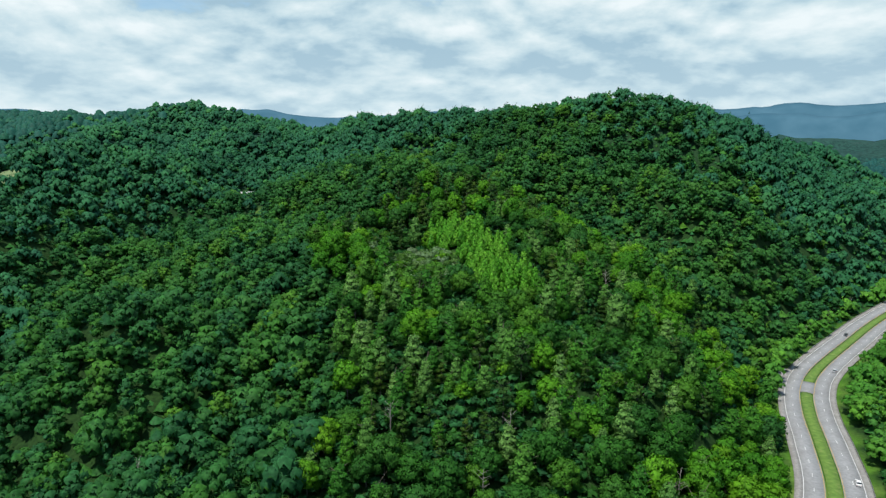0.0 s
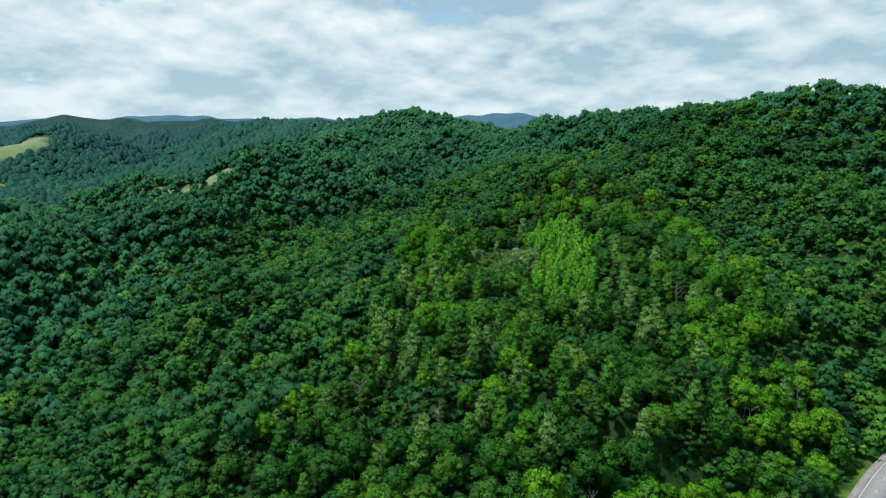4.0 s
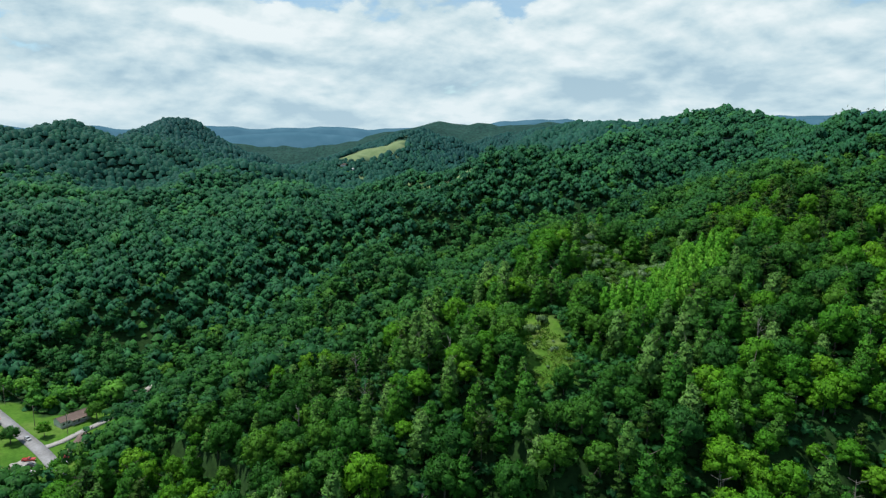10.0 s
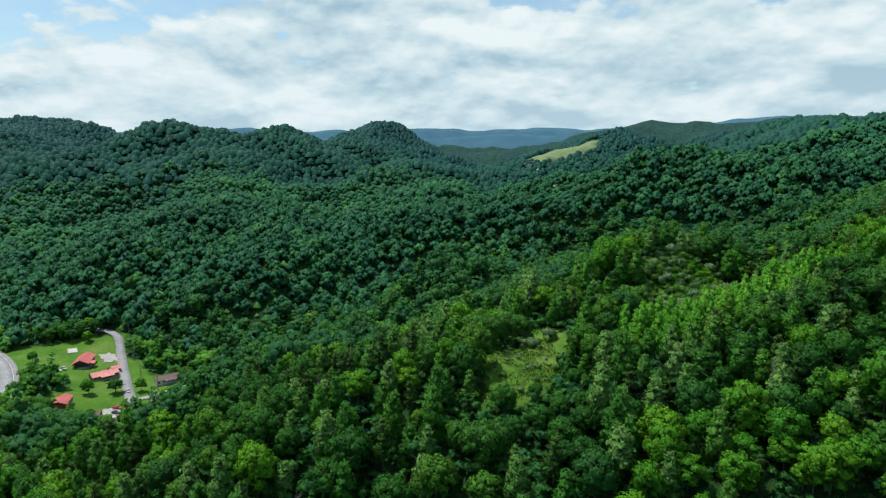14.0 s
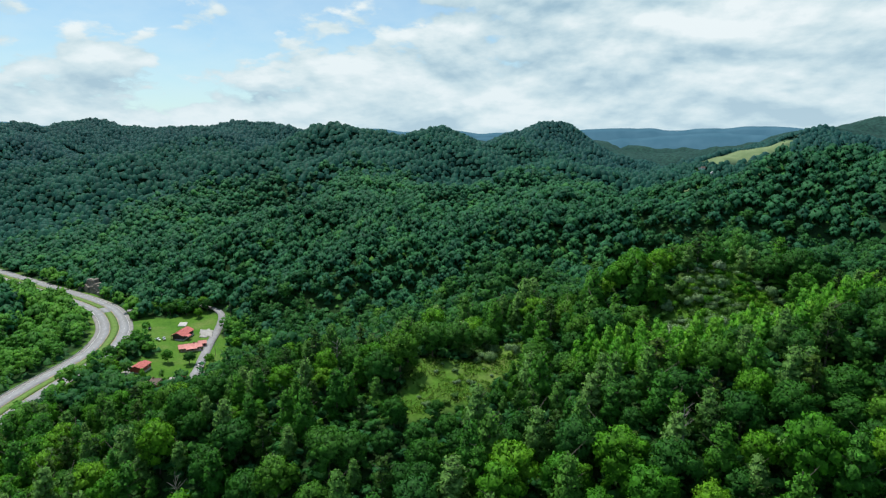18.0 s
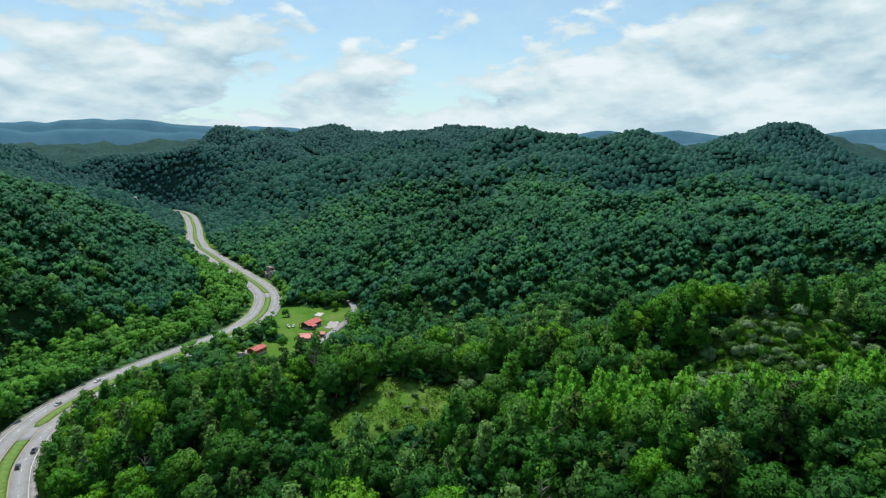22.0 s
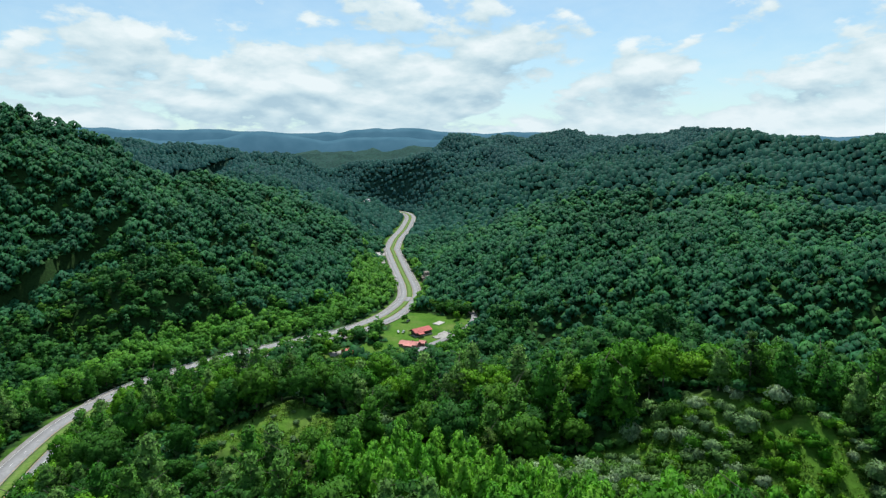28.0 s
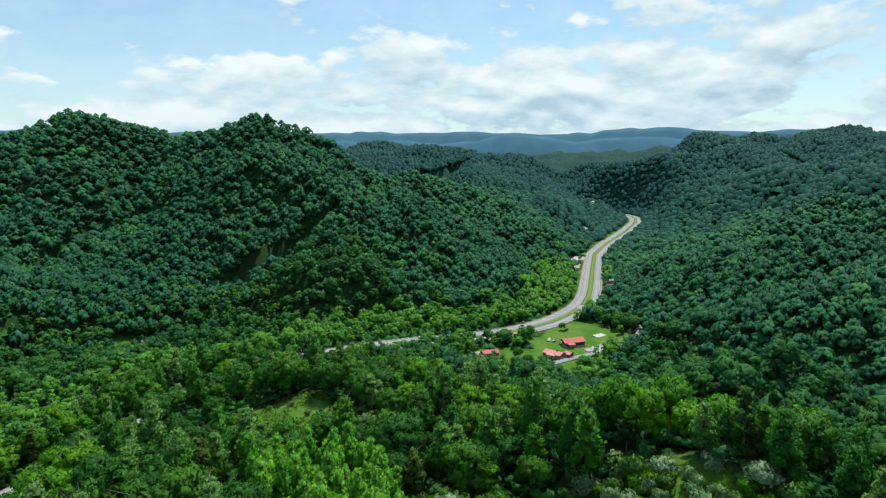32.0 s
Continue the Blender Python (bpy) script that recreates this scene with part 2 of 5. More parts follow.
red_metal = surface("red_metal_roof", (0.46, 0.11, 0.10), (0.58, 0.16, 0.145), 0.5, 0.8, wear=0.4)
pink_metal = surface("faded_red_metal_roof", (0.52, 0.19, 0.17), (0.68, 0.29, 0.26), 0.5, 0.8, wear=0.5)
brown_shingle = surface("brown_shingle", (0.11, 0.075, 0.065), (0.19, 0.135, 0.115), 3.0, 0.9, wear=0.4)
white_roof = surface("pale_metal_roof", (0.5, 0.51, 0.52), (0.68, 0.69, 0.70), 0.7, 0.5)
white_wall = surface("white_siding", (0.60, 0.60, 0.58), (0.76, 0.76, 0.74), 1.5, 0.7)
brick_wall = surface("brick_wall", (0.22, 0.09, 0.065), (0.33, 0.15, 0.11), 5.0, 0.85)
dark_wood = surface("dark_boards", (0.045, 0.04, 0.036), (0.10, 0.085, 0.075), 3.0, 0.85)
red_boards = surface("red_boards", (0.25, 0.04, 0.03), (0.36, 0.07, 0.05), 2.0, 0.75)
grey_steel = surface("galvanised_steel", (0.36, 0.37, 0.38), (0.52, 0.53, 0.54), 3.0, 0.4, 0.8)
pole_wood = surface("pole_wood", (0.14, 0.11, 0.085), (0.25, 0.205, 0.165), 4.0, 0.9)
rock_mat = surface("rock", (0.13, 0.115, 0.10), (0.30, 0.27, 0.235), 0.35, 0.9, relief=0.3, wear=0.6)
rubber = surface("rubber", (0.015, 0.015, 0.015), (0.03, 0.03, 0.03), 8.0, 0.8)
cable_mat = surface("cable", (0.03, 0.03, 0.03), (0.05, 0.05, 0.05), 2.0, 0.6)


def car_paint(name, colour):
    m = surface(name, tuple(c * 0.9 for c in colour), colour, 2.0, 0.3, wear=0.1)
    m.node_tree.nodes["Principled BSDF"].inputs["Coat Weight"].default_value = 0.6
    return m


paint_white, paint_red, paint_black, paint_silver = car_paint("white_paint", (0.75, 0.75, 0.75)), car_paint("red_paint", (0.5, 0.03, 0.02)), car_paint("black_paint", (0.02, 0.02, 0.022)), car_paint("silver_paint", (0.42, 0.44, 0.46))
glass = surface("dark_glass", (0.02, 0.024, 0.028), (0.03, 0.035, 0.04), 1.0, 0.08)
glass.node_tree.nodes["Principled BSDF"].inputs["Specular IOR Level"].default_value = 0.8


def ground_material():
    """Forest floor, grass and far woods, by what covers the ground there; the far tone has haze painted in."""
    m, n, l, p = shader("ground")
    fine, wide = grain(n, l, 0.6, 8.0), grain(n, l, 0.045, 5.0)
    floor_c = ramp(n, l, fine, (0.3, (0.010, 0.028, 0.008)), (0.7, (0.022, 0.058, 0.014)))
    grass_c = blend(n, l, "MULTIPLY", 0.8, ramp(n, l, wide, (0.3, (0.045, 0.13, 0.014)), (0.52, (0.075, 0.175, 0.022)), (0.68, (0.12, 0.19, 0.045)), (0.8, (0.16, 0.18, 0.07))), ramp(n, l, fine, (0.25, (0.6, 0.62, 0.6)), (0.7, (1.15, 1.12, 1.05))))
    # far woods: haze blue painted in, darkened for the tree shade missing there
    hazed_far_c = blend(n, l, "MULTIPLY", 0.9, ramp(n, l, grain(n, l, 0.012, 6.0), (0.3, (0.014, 0.05, 0.044)), (0.7, (0.024, 0.070, 0.058))), ramp(n, l, grain(n, l, 0.11, 3.0), (0.35, (0.45, 0.5, 0.5)), (0.62, (1.15, 1.15, 1.1))))
    dry_c = blend(n, l, "MULTIPLY", 0.6, ramp(n, l, wide, (0.3, (0.13, 0.19, 0.085)), (0.7, (0.20, 0.26, 0.13))), ramp(n, l, fine, (0.3, (0.7, 0.7, 0.7)), (0.7, (1.1, 1.1, 1.1))))
    c = floor_c
    for key, colour in (("far", hazed_far_c), ("grass", grass_c), ("hay", dry_c)):
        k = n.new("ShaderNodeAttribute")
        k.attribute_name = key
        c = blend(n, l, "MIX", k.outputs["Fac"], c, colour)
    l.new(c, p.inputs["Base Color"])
    p.inputs["Roughness"].default_value, p.inputs["Specular IOR Level"].default_value = 0.95, 0.1
    bump(n, l, p, fine, 0.7, 0.4)
    return m


ground_mat = ground_material()
grass_mat, gn, gl, gp = shader("verge_grass")
gl.new(ramp(gn, gl, grain(gn, gl, 0.5, 6.0), (0.3, (0.07, 0.145, 0.02)), (0.55, (0.11, 0.20, 0.03)), (0.75, (0.17, 0.22, 0.06))), gp.inputs["Base Color"])
gp.inputs["Roughness"].default_value = 0.95
# skyline ranges: haze painted as a blue base colour and a faint blue glow
hazy_ridge_mat, rn, rl, rp = shader("haze_blue_distance")
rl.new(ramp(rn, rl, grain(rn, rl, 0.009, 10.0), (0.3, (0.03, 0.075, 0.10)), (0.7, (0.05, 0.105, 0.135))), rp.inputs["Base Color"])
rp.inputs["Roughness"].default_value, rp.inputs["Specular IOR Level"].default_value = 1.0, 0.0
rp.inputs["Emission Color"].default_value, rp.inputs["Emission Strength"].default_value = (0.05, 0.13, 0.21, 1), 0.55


# ---- the lie of the land ----
LATTICE = np.random.RandomState(5).rand(128, 128) * 2 - 1


def value_noise(x, y, size, shift=0.0):
    """Smooth noise of about +-1 with features of that many metres."""
    u, v = np.asarray(x, float) / size + 37.3 + shift, np.asarray(y, float) / size + 71.9 - shift * 1.7
    i, j = np.floor(u).astype(int), np.floor(v).astype(int)
    a, b = u - i, v - j
    a, b = a * a * a * (a * (6 * a - 15) + 10), b * b * b * (b * (6 * b - 15) + 10)
    n = lambda p, q: LATTICE[p % 128, q % 128]
    return (n(i, j) * (1 - a) + n(i + 1, j) * a) * (1 - b) + (n(i, j + 1) * (1 - a) + n(i + 1, j + 1) * a) * b


def along(line, x, y):
    """Distance from (x, y) to a polyline of (x, y, value...), and the values at the nearest place."""
    line = np.array(line, float)
    x, y = np.asarray(x, float), np.asarray(y, float)
    best = np.full(x.shape, 1e18)
    value = np.zeros(x.shape + (line.shape[1] - 2,))
    side = np.zeros(x.shape)
    for p, q in zip(line, line[1:]):
        dx, dy = q[0] - p[0], q[1] - p[1]
        t = np.clip(((x - p[0]) * dx + (y - p[1]) * dy) / (dx * dx + dy * dy), 0, 1)
        d = (x - p[0] - t * dx) ** 2 + (y - p[1] - t * dy) ** 2
        near = d < best
        best = np.where(near, d, best)
        side = np.where(near, np.sign(dx * (y - p[1]) - dy * (x - p[0])), side)
        value = np.where(near[..., None], p[2:] + t[..., None] * (q[2:] - p[2:]), value)
    return np.sqrt(best), value, side


# crest lines: x, y, height of the ground, half width of the flank
RIDGES = []
RIDGES.append([(420, 760, 120, 190), (311, 714, 159, 199), (207, 667, 176, 167), (88, 738, 171, 266), (-74, 833, 149, 257), (-255, 955, 152, 236), (-415, 1078, 172, 241), (-653, 1026, 174, 232), (-800, 1113, 174, 257)])
RIDGES.append([(179, 698, 150, 220), (131, 565, 75, 165), (12, 469, 59, 117), (-35, 404, 49, 150), (6, 338, 32, 141), (36, 265, 57, 160), (23, 213, 57, 124), (48, 154, 29, 86), (50, 105, 8, 60)])
RIDGES.append([(9, 319, 51, 84), (-80, 298, 43, 90), (-153, 290, 59, 104), (-192, 236, 29, 75)])
RIDGES.append([(-248, 958, 138, 155), (-258, 811, 130, 172), (-318, 644, 106, 150), (-402, 563, 78, 137), (-500, 480, 70, 130)])
RIDGES.append([(-102, 830, 133, 149), (-91, 682, 109, 129), (-152, 562, 80, 108)])
RIDGES.append([(-652, 406, 83, 154), (-480, 342, 75, 128), (-337, 305, 44, 104), (-267, 198, 36, 90), (-222, 150, 4, 60)])
RIDGES.append([(-861, -9, 146, 189), (-640, 100, 83, 163), (-442, 91, 75, 149), (-326, 37, 49, 121), (-266, 8, 6, 60)])
RIDGES.append([(-788, -196, 73, 144), (-874, -16, 157, 183), (-947, 63, 151, 165), (-1014, 146, 178, 200), (-1148, 207, 135, 213), (-1466, 414, 185, 232)])
RIDGES.append([(-762, -210, 124, 111), (-604, -150, 63, 130), (-440, -110, 40, 100), (-320, -95, 14, 70)])
RIDGES.append([(-858, -13, 92, 131), (-731, -368, 114, 156), (-646, -471, 45, 129)])
RIDGES.append([(-1155, -390, 148, 260), (-1000, -560, 110, 200), (-850, -700, 60, 150)])
RIDGES.append([(-17, -374, 132, 109), (57, -400, 189, 133), (173, -477, 163, 173), (298, -510, 204, 227), (460, -460, 132, 190), (600, -300, 130, 190)])
RIDGES.append([(-22, -370, 138, 108), (-149, -416, 110, 134), (-299, -493, 83, 161), (-408, -593, 71, 141), (-520, -740, 50, 130)])
RIDGES.append([(68, -400, 168, 129), (-26, -282, 120, 115), (-71, -209, 53, 62)])
RIDGES.append([(420, 420, 70, 120), (470, 250, 100, 170), (484, 59, 114, 123), (443, -151, 106, 135)])
RIDGES.append([(-473, -1010, 101, 180), (-621, -1262, 146, 247), (-311, -1511, 180, 444)])
RIDGES.append([(-980, -640, 120, 169), (-1088, -920, 196, 226), (-1548, -930, 152, 323), (-1492, -424, 204, 369), (-1155, -392, 145, 261)])
RIDGES.append([(-1439, 415, 168, 197), (-1902, 488, 168, 255), (-2383, 554, 176, 239)])
RIDGES.append([(-798, 1104, 167, 245), (-918, 1432, 191, 330), (-1497, 1558, 192, 397), (-1967, 1513, 216, 402), (-1505, 1048, 158, 269), (-1132, 716, 97, 252)])
RIDGES.append([(-442, 1118, 180, 189), (-470, 798, 125, 161), (-460, 660, 100, 150)])
RIDGES.append([(-37, 406, 45, 108), (-65, 391, 73, 112), (-126, 400, 41, 90)])
RIDGES.append([(-311, 634, 105, 105), (-343, 555, 127, 77), (-318, 438, 72, 105), (-357, 392, 74, 90), (-390, 304, 78, 89), (-362, 234, 57, 83)])
RIDGES.append([(-588, 202, 75, 129), (-675, 276, 80, 140), (-808, 346, 114, 147), (-835, 475, 91, 111)])
RIDGES.append([(-1153, 703, 77, 120), (-1171, 895, 145, 153), (-1260, 1011, 169, 200)])
RIDGES.append([(-705, -25, 108, 104), (-761, 51, 113, 105), (-808, 112, 119, 104)])
RIDGES.append([(-818, -1173, 108, 146), (-911, -980, 127, 172), (-911, -792, 131, 170)])
RIDGES.append([(-1685, -1438, 205, 250), (-1686, -1225, 189, 249), (-1527, -936, 206, 421)])
RIDGES.append([(-1180, -2000, 120, 120), (-1260, -2130, 140, 140)])
RIDGES.append([(60, -309, 148, 88), (-32, -201, 92, 87), (-23, -141, 49, 71)])
RIDGES.append([(-105, -298, 102, 103), (-130, -169, 61, 85), (-105, -136, 23, 60)])
RIDGES.append([(-480, 171, 64, 110), (-375, 165, 68, 93), (-302, 189, 46, 80)])
RIDGES.append([(122, 577, 85, 118), (159, 512, 101, 73), (184, 466, 102, 67)])
RIDGES.append([(-106, 677, 104, 108), (-48, 561, 99, 100), (-13, 509, 105, 80), (68, 399, 89, 112)])
RIDGES.append([(-103, 402, 76, 80), (-163, 448, 69, 89), (-242, 459, 80, 83)])
RIDGES.append([(-318, 540, 105, 90), (-348, 508, 111, 70), (-395, 498, 104, 68), (-440, 478, 96, 80), (-480, 440, 84, 90)])
# the highway, westwards: x, y, height
HIGHWAY = [(620, 640, 24), (500, 575, 19), (410, 515, 15), (326, 449, 12), (265, 392, 11), (217, 345, 10), (194, 315, 10), (178, 285, 10), (164, 252, 10), (147, 215, 10), (118, 168, 9.5), (94, 122, 9), (70, 86, 8), (35, 54, 6), (-10, 33, 4), (-60, 20, 2), (-126, 11, 0), (-165, -2, -1), (-205, -24, -2), (-250, -62, -2), (-282, -105, -2), (-312, -155, -2), (-355, -230, -1), (-425, -350, 0)]
HIGHWAY_FAR = [(-425, -350, 0), (-500, -445, 0), (-600, -560, 0), (-735, -730, 0), (-790, -830, 0), (-800, -900, 0), (-770, -960, 0)]
# the hollow with the houses, and the creek's floor: x, y, height
HOLLOW = [(-215, -25, -4), (-195, 40, -7), (-150, 90, -8), (-185, 150, -4), (-215, 215, 6), (-240, 290, 18), (-230, 400, 32), (-190, 520, 58)]
BOTTOM = [(210, -20, -10), (140, -60, -14), (75, -55, -8)]
FLATS = [(-30, -15, 1), (-130, 0, -3), (-170, 20, -5), (-120, 75, -6)]


def smooth(a, b, v):
    t = np.clip((v - a) / (b - a), 0, 1)
    return t * t * (3 - 2 * t)


def land(x, y):
    """Height of the bare ground."""
    x, y = np.asarray(x, float), np.asarray(y, float)
    wx, wy = x + 22 * value_noise(x, y, 130), y + 22 * value_noise(x, y, 130, 9)
    total, flank = np.zeros(x.shape), np.full(x.shape, 9.0)
    for line in RIDGES:
        d, v, _ = along(line, wx, wy)
        flank = np.minimum(flank, d / v[..., 1])
        total += (np.maximum(v[..., 0], 0) * np.exp(-(d / v[..., 1]) ** 1.5 * 0.8)) ** 7
    z = total ** (1 / 7)
    far = np.hypot(x + 150, y - 150)
    rolling = 125 + 38 * value_noise(x, y, 520, 3) + 26 * value_noise(x, y, 240, 4) - 40 * smooth(2300, 3200, far)
    z = z + (np.maximum(rolling, z) - z) * smooth(1500, 2200, far)
    z += (9 * value_noise(x, y, 75, 1) + 3.5 * value_noise(x, y, 30, 2)) * np.clip(z / 60, 0, 1)
    # hollows and spurs on the flanks, off the crests
    cut = value_noise(x, y, 150, 5) + 0.45 * value_noise(x, y, 64, 6)
    z -= 12 * smooth(0.75, 0.0, np.abs(cut)) ** 1.3 * smooth(0.12, 0.5, flank) * smooth(250, 420, np.hypot(x - 40, y - 230)) * np.clip(z / 70, 0, 1)
    for line, flat, reach in ((HOLLOW, 14, 85), (BOTTOM, 36, 88), (FLATS, 34, 70), (HIGHWAY_FAR, 26, 110), (HIGHWAY, 15.5, 66)):
        d, v, _ = along(line, x, y)
        k = 1 - smooth(flat, reach, d)
        z = z + (v[..., 0] - z) * k
    return z


def ground(x, y):
    return land(x, y)


# ---- mesh helpers ----


def mesh_of(name, verts, faces, material, tint=None, flat_shade=True, lean=None):
    """A mesh from numpy arrays: verts (n, 3), faces (m, 3) or (m, 4)."""
    verts, faces = np.asarray(verts, np.float32), np.asarray(faces, np.int32)
    me = bpy.data.meshes.new(name)
    me.vertices.add(len(verts))
    me.vertices.foreach_set("co", verts.ravel())
    k = faces.shape[1]
    me.loops.add(faces.size)
    me.loops.foreach_set("vertex_index", faces.ravel())
    me.polygons.add(len(faces))
    me.polygons.foreach_set("loop_start", np.arange(0, faces.size, k, dtype=np.int32))
    if tint is not None:
        me.attributes.new("tint", "FLOAT", "FACE").data.foreach_set("value", np.asarray(tint, np.float32))
    me.update(calc_edges=True)
    me.materials.append(material)
    if not flat_shade:
        me.polygons.foreach_set("use_smooth", np.ones(len(me.polygons), bool))
    if lean is not None:
        me.normals_split_custom_set_from_vertices(lean.astype(np.float32).tolist())
    return me


def thing(name, at=(0, 0, 0), turn=0.0, label="", category="", group="", kind=""):
    ob = new(name)
    ob.matrix_world = pose(*at, 0, 0, turn)
    ob.empty_display_size = 0.5
    return tagged(ob, label, category, group, kind)


def part(name, data, material, parent, label="", m=None):
    """One mesh object under a thing or a part; data is a bmesh or a mesh."""
    if isinstance(data, bmesh.types.BMesh):
        me = bpy.data.meshes.new(name)
        data.to_mesh(me)
        data.free()
        me.materials.append(material)
    else:
        me = data
    ob = new(name, me)
    ob.parent = parent
    if m is not None:
        ob.matrix_local = m
    return tagged(ob, label)


def box(bm, x0, y0, z0, x1, y1, z1):
    v = [bm.verts.new(c) for c in ((x0, y0, z0), (x1, y0, z0), (x1, y1, z0), (x0, y1, z0), (x0, y0, z1), (x1, y0, z1), (x1, y1, z1), (x0, y1, z1))]
    for f in ((3, 2, 1, 0), (4, 5, 6, 7), (0, 1, 5, 4), (1, 2, 6, 5), (2, 3, 7, 6), (3, 0, 4, 7)):
        bm.faces.new([v[i] for i in f])
    return bm


def boxes(*sizes):
    bm = bmesh.new()
    for s in sizes:
        box(bm, *s)
    return bm


def prism(points, x0, x1):
    """A solid whose outline in (y, z) runs from x0 to x1."""
    bm = bmesh.new()
    a = [bm.verts.new((x0, y, z)) for y, z in points]
    b = [bm.verts.new((x1, y, z)) for y, z in points]
    bm.faces.new(a[::-1]), bm.faces.new(b)
    for i in range(len(points)):
        j = (i + 1) % len(points)
        bm.faces.new((a[i], a[j], b[j], b[i]))
    bmesh.ops.recalc_face_normals(bm, faces=bm.faces)
    return bm


def rod(bm, p, q, r0, r1, sides=6):
    p, q = Vector(p), Vector(q)
    t = (q - p).to_track_quat("Z", "Y")
    ring = lambda c, r: [bm.verts.new(c + t @ Vector((r * math.cos(6.2832 * k / sides), r * math.sin(6.2832 * k / sides), 0))) for k in range(sides)]
    a, b = ring(p, r0), ring(q, r1)
    for k in range(sides):
        bm.faces.new((a[k], a[(k + 1) % sides], b[(k + 1) % sides], b[k]))
    bm.faces.new(a[::-1]), bm.faces.new(b)
    return bm


def curve_line(line, step):
    """A smooth line through the points, at about even steps."""
    pts = [Vector(p) for p in line]
    pts = [2 * pts[0] - pts[1], *pts, 2 * pts[-1] - pts[-2]]
    out = []
    for a, b, c, d in zip(pts, pts[1:], pts[2:], pts[3:]):
        n = max(1, round((c - b).length / step))
        for k in range(n):
            t = k / n
            out.append(0.5 * (2 * b + (c - a) * t + (2 * a - 5 * b + 4 * c - d) * t * t + (3 * b - a - 3 * c + d) * t ** 3))
    return np.array([*out, pts[-2]], float)


def normals_of(line):
    g = np.gradient(line[:, :2], axis=0)
    g /= np.linalg.norm(g, axis=1)[:, None]
    return np.stack([-g[:, 1], g[:, 0]], 1)


def ribbon(line, left, right, lift, thick=0.25):
    """A strip of real thickness along a line, between two offsets to its left."""
    n = normals_of(line)
    left, right = np.broadcast_to(left, len(line)), np.broadcast_to(right, len(line))
    a = np.c_[line[:, :2] + n * left[:, None], line[:, 2] + lift]
    b = np.c_[line[:, :2] + n * right[:, None], line[:, 2] + lift]
    down = np.array((0, 0, thick))
    v = np.concatenate([a, b, a - down, b - down])
    m, i = len(line), np.arange(len(line) - 1)
    f = np.concatenate([np.stack(q, 1) for q in ((i, i + m, i + 1 + m, i + 1), (i, i + 1, i + 1 + 2 * m, i + 2 * m), (i + m, i + 3 * m, i + 1 + 3 * m, i + 1 + m))])
    f = np.concatenate([f, [(0, 2 * m, 3 * m, m), (m - 1, 2 * m - 1, 4 * m - 1, 3 * m - 1)]])
    return v, f


def inside(poly, x, y):
    x, y = np.asarray(x, float), np.asarray(y, float)
    c = np.zeros(x.shape, bool)
    for (x0, y0), (x1, y1) in zip(poly, poly[1:] + poly[:1]):
        c ^= ((y0 > y) != (y1 > y)) & (x < (x1 - x0) * (y - y0) / ((y1 - y0) or 1e-9) + x0)
    return c


# ---- what covers the ground ----
MEADOW = [(60, 244), (50, 242), (36, 247), (20, 261), (4, 276), (-6, 284), (-2, 292), (12, 290), (26, 286), (42, 276), (56, 262)]
SCRUB = [(8, 338), (-8, 338), (-36, 356), (-54, 374), (-62, 400), (-48, 418), (-22, 424), (-8, 404), (8, 384), (11, 356)]
SAPLINGS = [(30, 302), (16, 314), (10, 335), (12, 356), (10, 382), (-6, 405), (-12, 432), (6, 436), (18, 415), (32, 390), (42, 365), (50, 335), (44, 308)]
LAWN = [(-226, -24), (-240, 6), (-250, 28), (-244, 50), (-205, 66), (-166, 88), (-162, 116), (-148, 124), (-112, 110), (-78, 100), (-78, 66), (-98, 46), (-128, 44), (-146, 46), (-160, 26), (-182, 2), (-204, -14)]
PASTURE = [(-1215, 715), (-1240, 800), (-1240, 880), (-1215, 925), (-1165, 885), (-1140, 800), (-1110, 715), (-1150, 695)]
HAY = [((-348, 506), 12), ((-372, 501), 12), ((-397, 496), 11), ((-420, 488), 10), ((-442, 476), 10), ((-358, 490), 11), ((-384, 484), 10), ((-1033, 708), 12), ((-1233, 950), 10)]
GLADES = [((-1098, 684), 15), ((-172, 570), 10), ((-212, 674), 11), ((150, -80), 17), ((174, -85), 12), ((-560, 1010), 26), ((20, 302), 6), ((-308, -117), 15)]
OPEN = [(-350, -268, 16), (-385, -322, 18), (-422, -386, 14), (-520, -558, 20), (-510, -535, 14), (-247, -124, 9), (-675, -820, 20), (-362, -292, 14)]
LANE = [(-250, -42), (-262, -12), (-262, 18), (-246, 45), (-213, 57), (-188, 64.5), (-150, 76.5), (-124, 85), (-100, 91), (-80, 93), (-55, 90)]
DRIVE = [(-122, 86), (-125, 95), (-132, 104), (-141, 116), (-156, 128), (-182, 148)]
ROUTE = curve_line(HIGHWAY, 5.0)
ROUTE_FAR = curve_line(HIGHWAY_FAR, 10.0)
lane_line, drive_line = curve_line([(x, y, 0) for x, y in LANE], 4.0), curve_line([(x, y, 0) for x, y in DRIVE], 4.0)


def cover(x, y):
    """How much meadow grass and hay cover the ground."""
    wx, wy = x + 5 * value_noise(x, y, 17, 5), y + 5 * value_noise(x, y, 17, 6)
    grass = inside(MEADOW, wx, wy) | inside(LAWN, wx, wy) | inside(SCRUB, wx, wy)
    for (cx, cy), r in GLADES:
        grass |= np.hypot(wx - cx, wy - cy) < r
    hay = inside(PASTURE, x + 6 * value_noise(x, y, 60, 5), y + 6 * value_noise(x, y, 60, 6))
    for (cx, cy), r in HAY:
        hay |= np.hypot(wx - cx, wy - cy) < r
    grass |= along(HIGHWAY, x, y)[0] < 15.5
    grass |= along(HIGHWAY_FAR, x, y)[0] < 19
    return grass.astype(float), hay.astype(float)


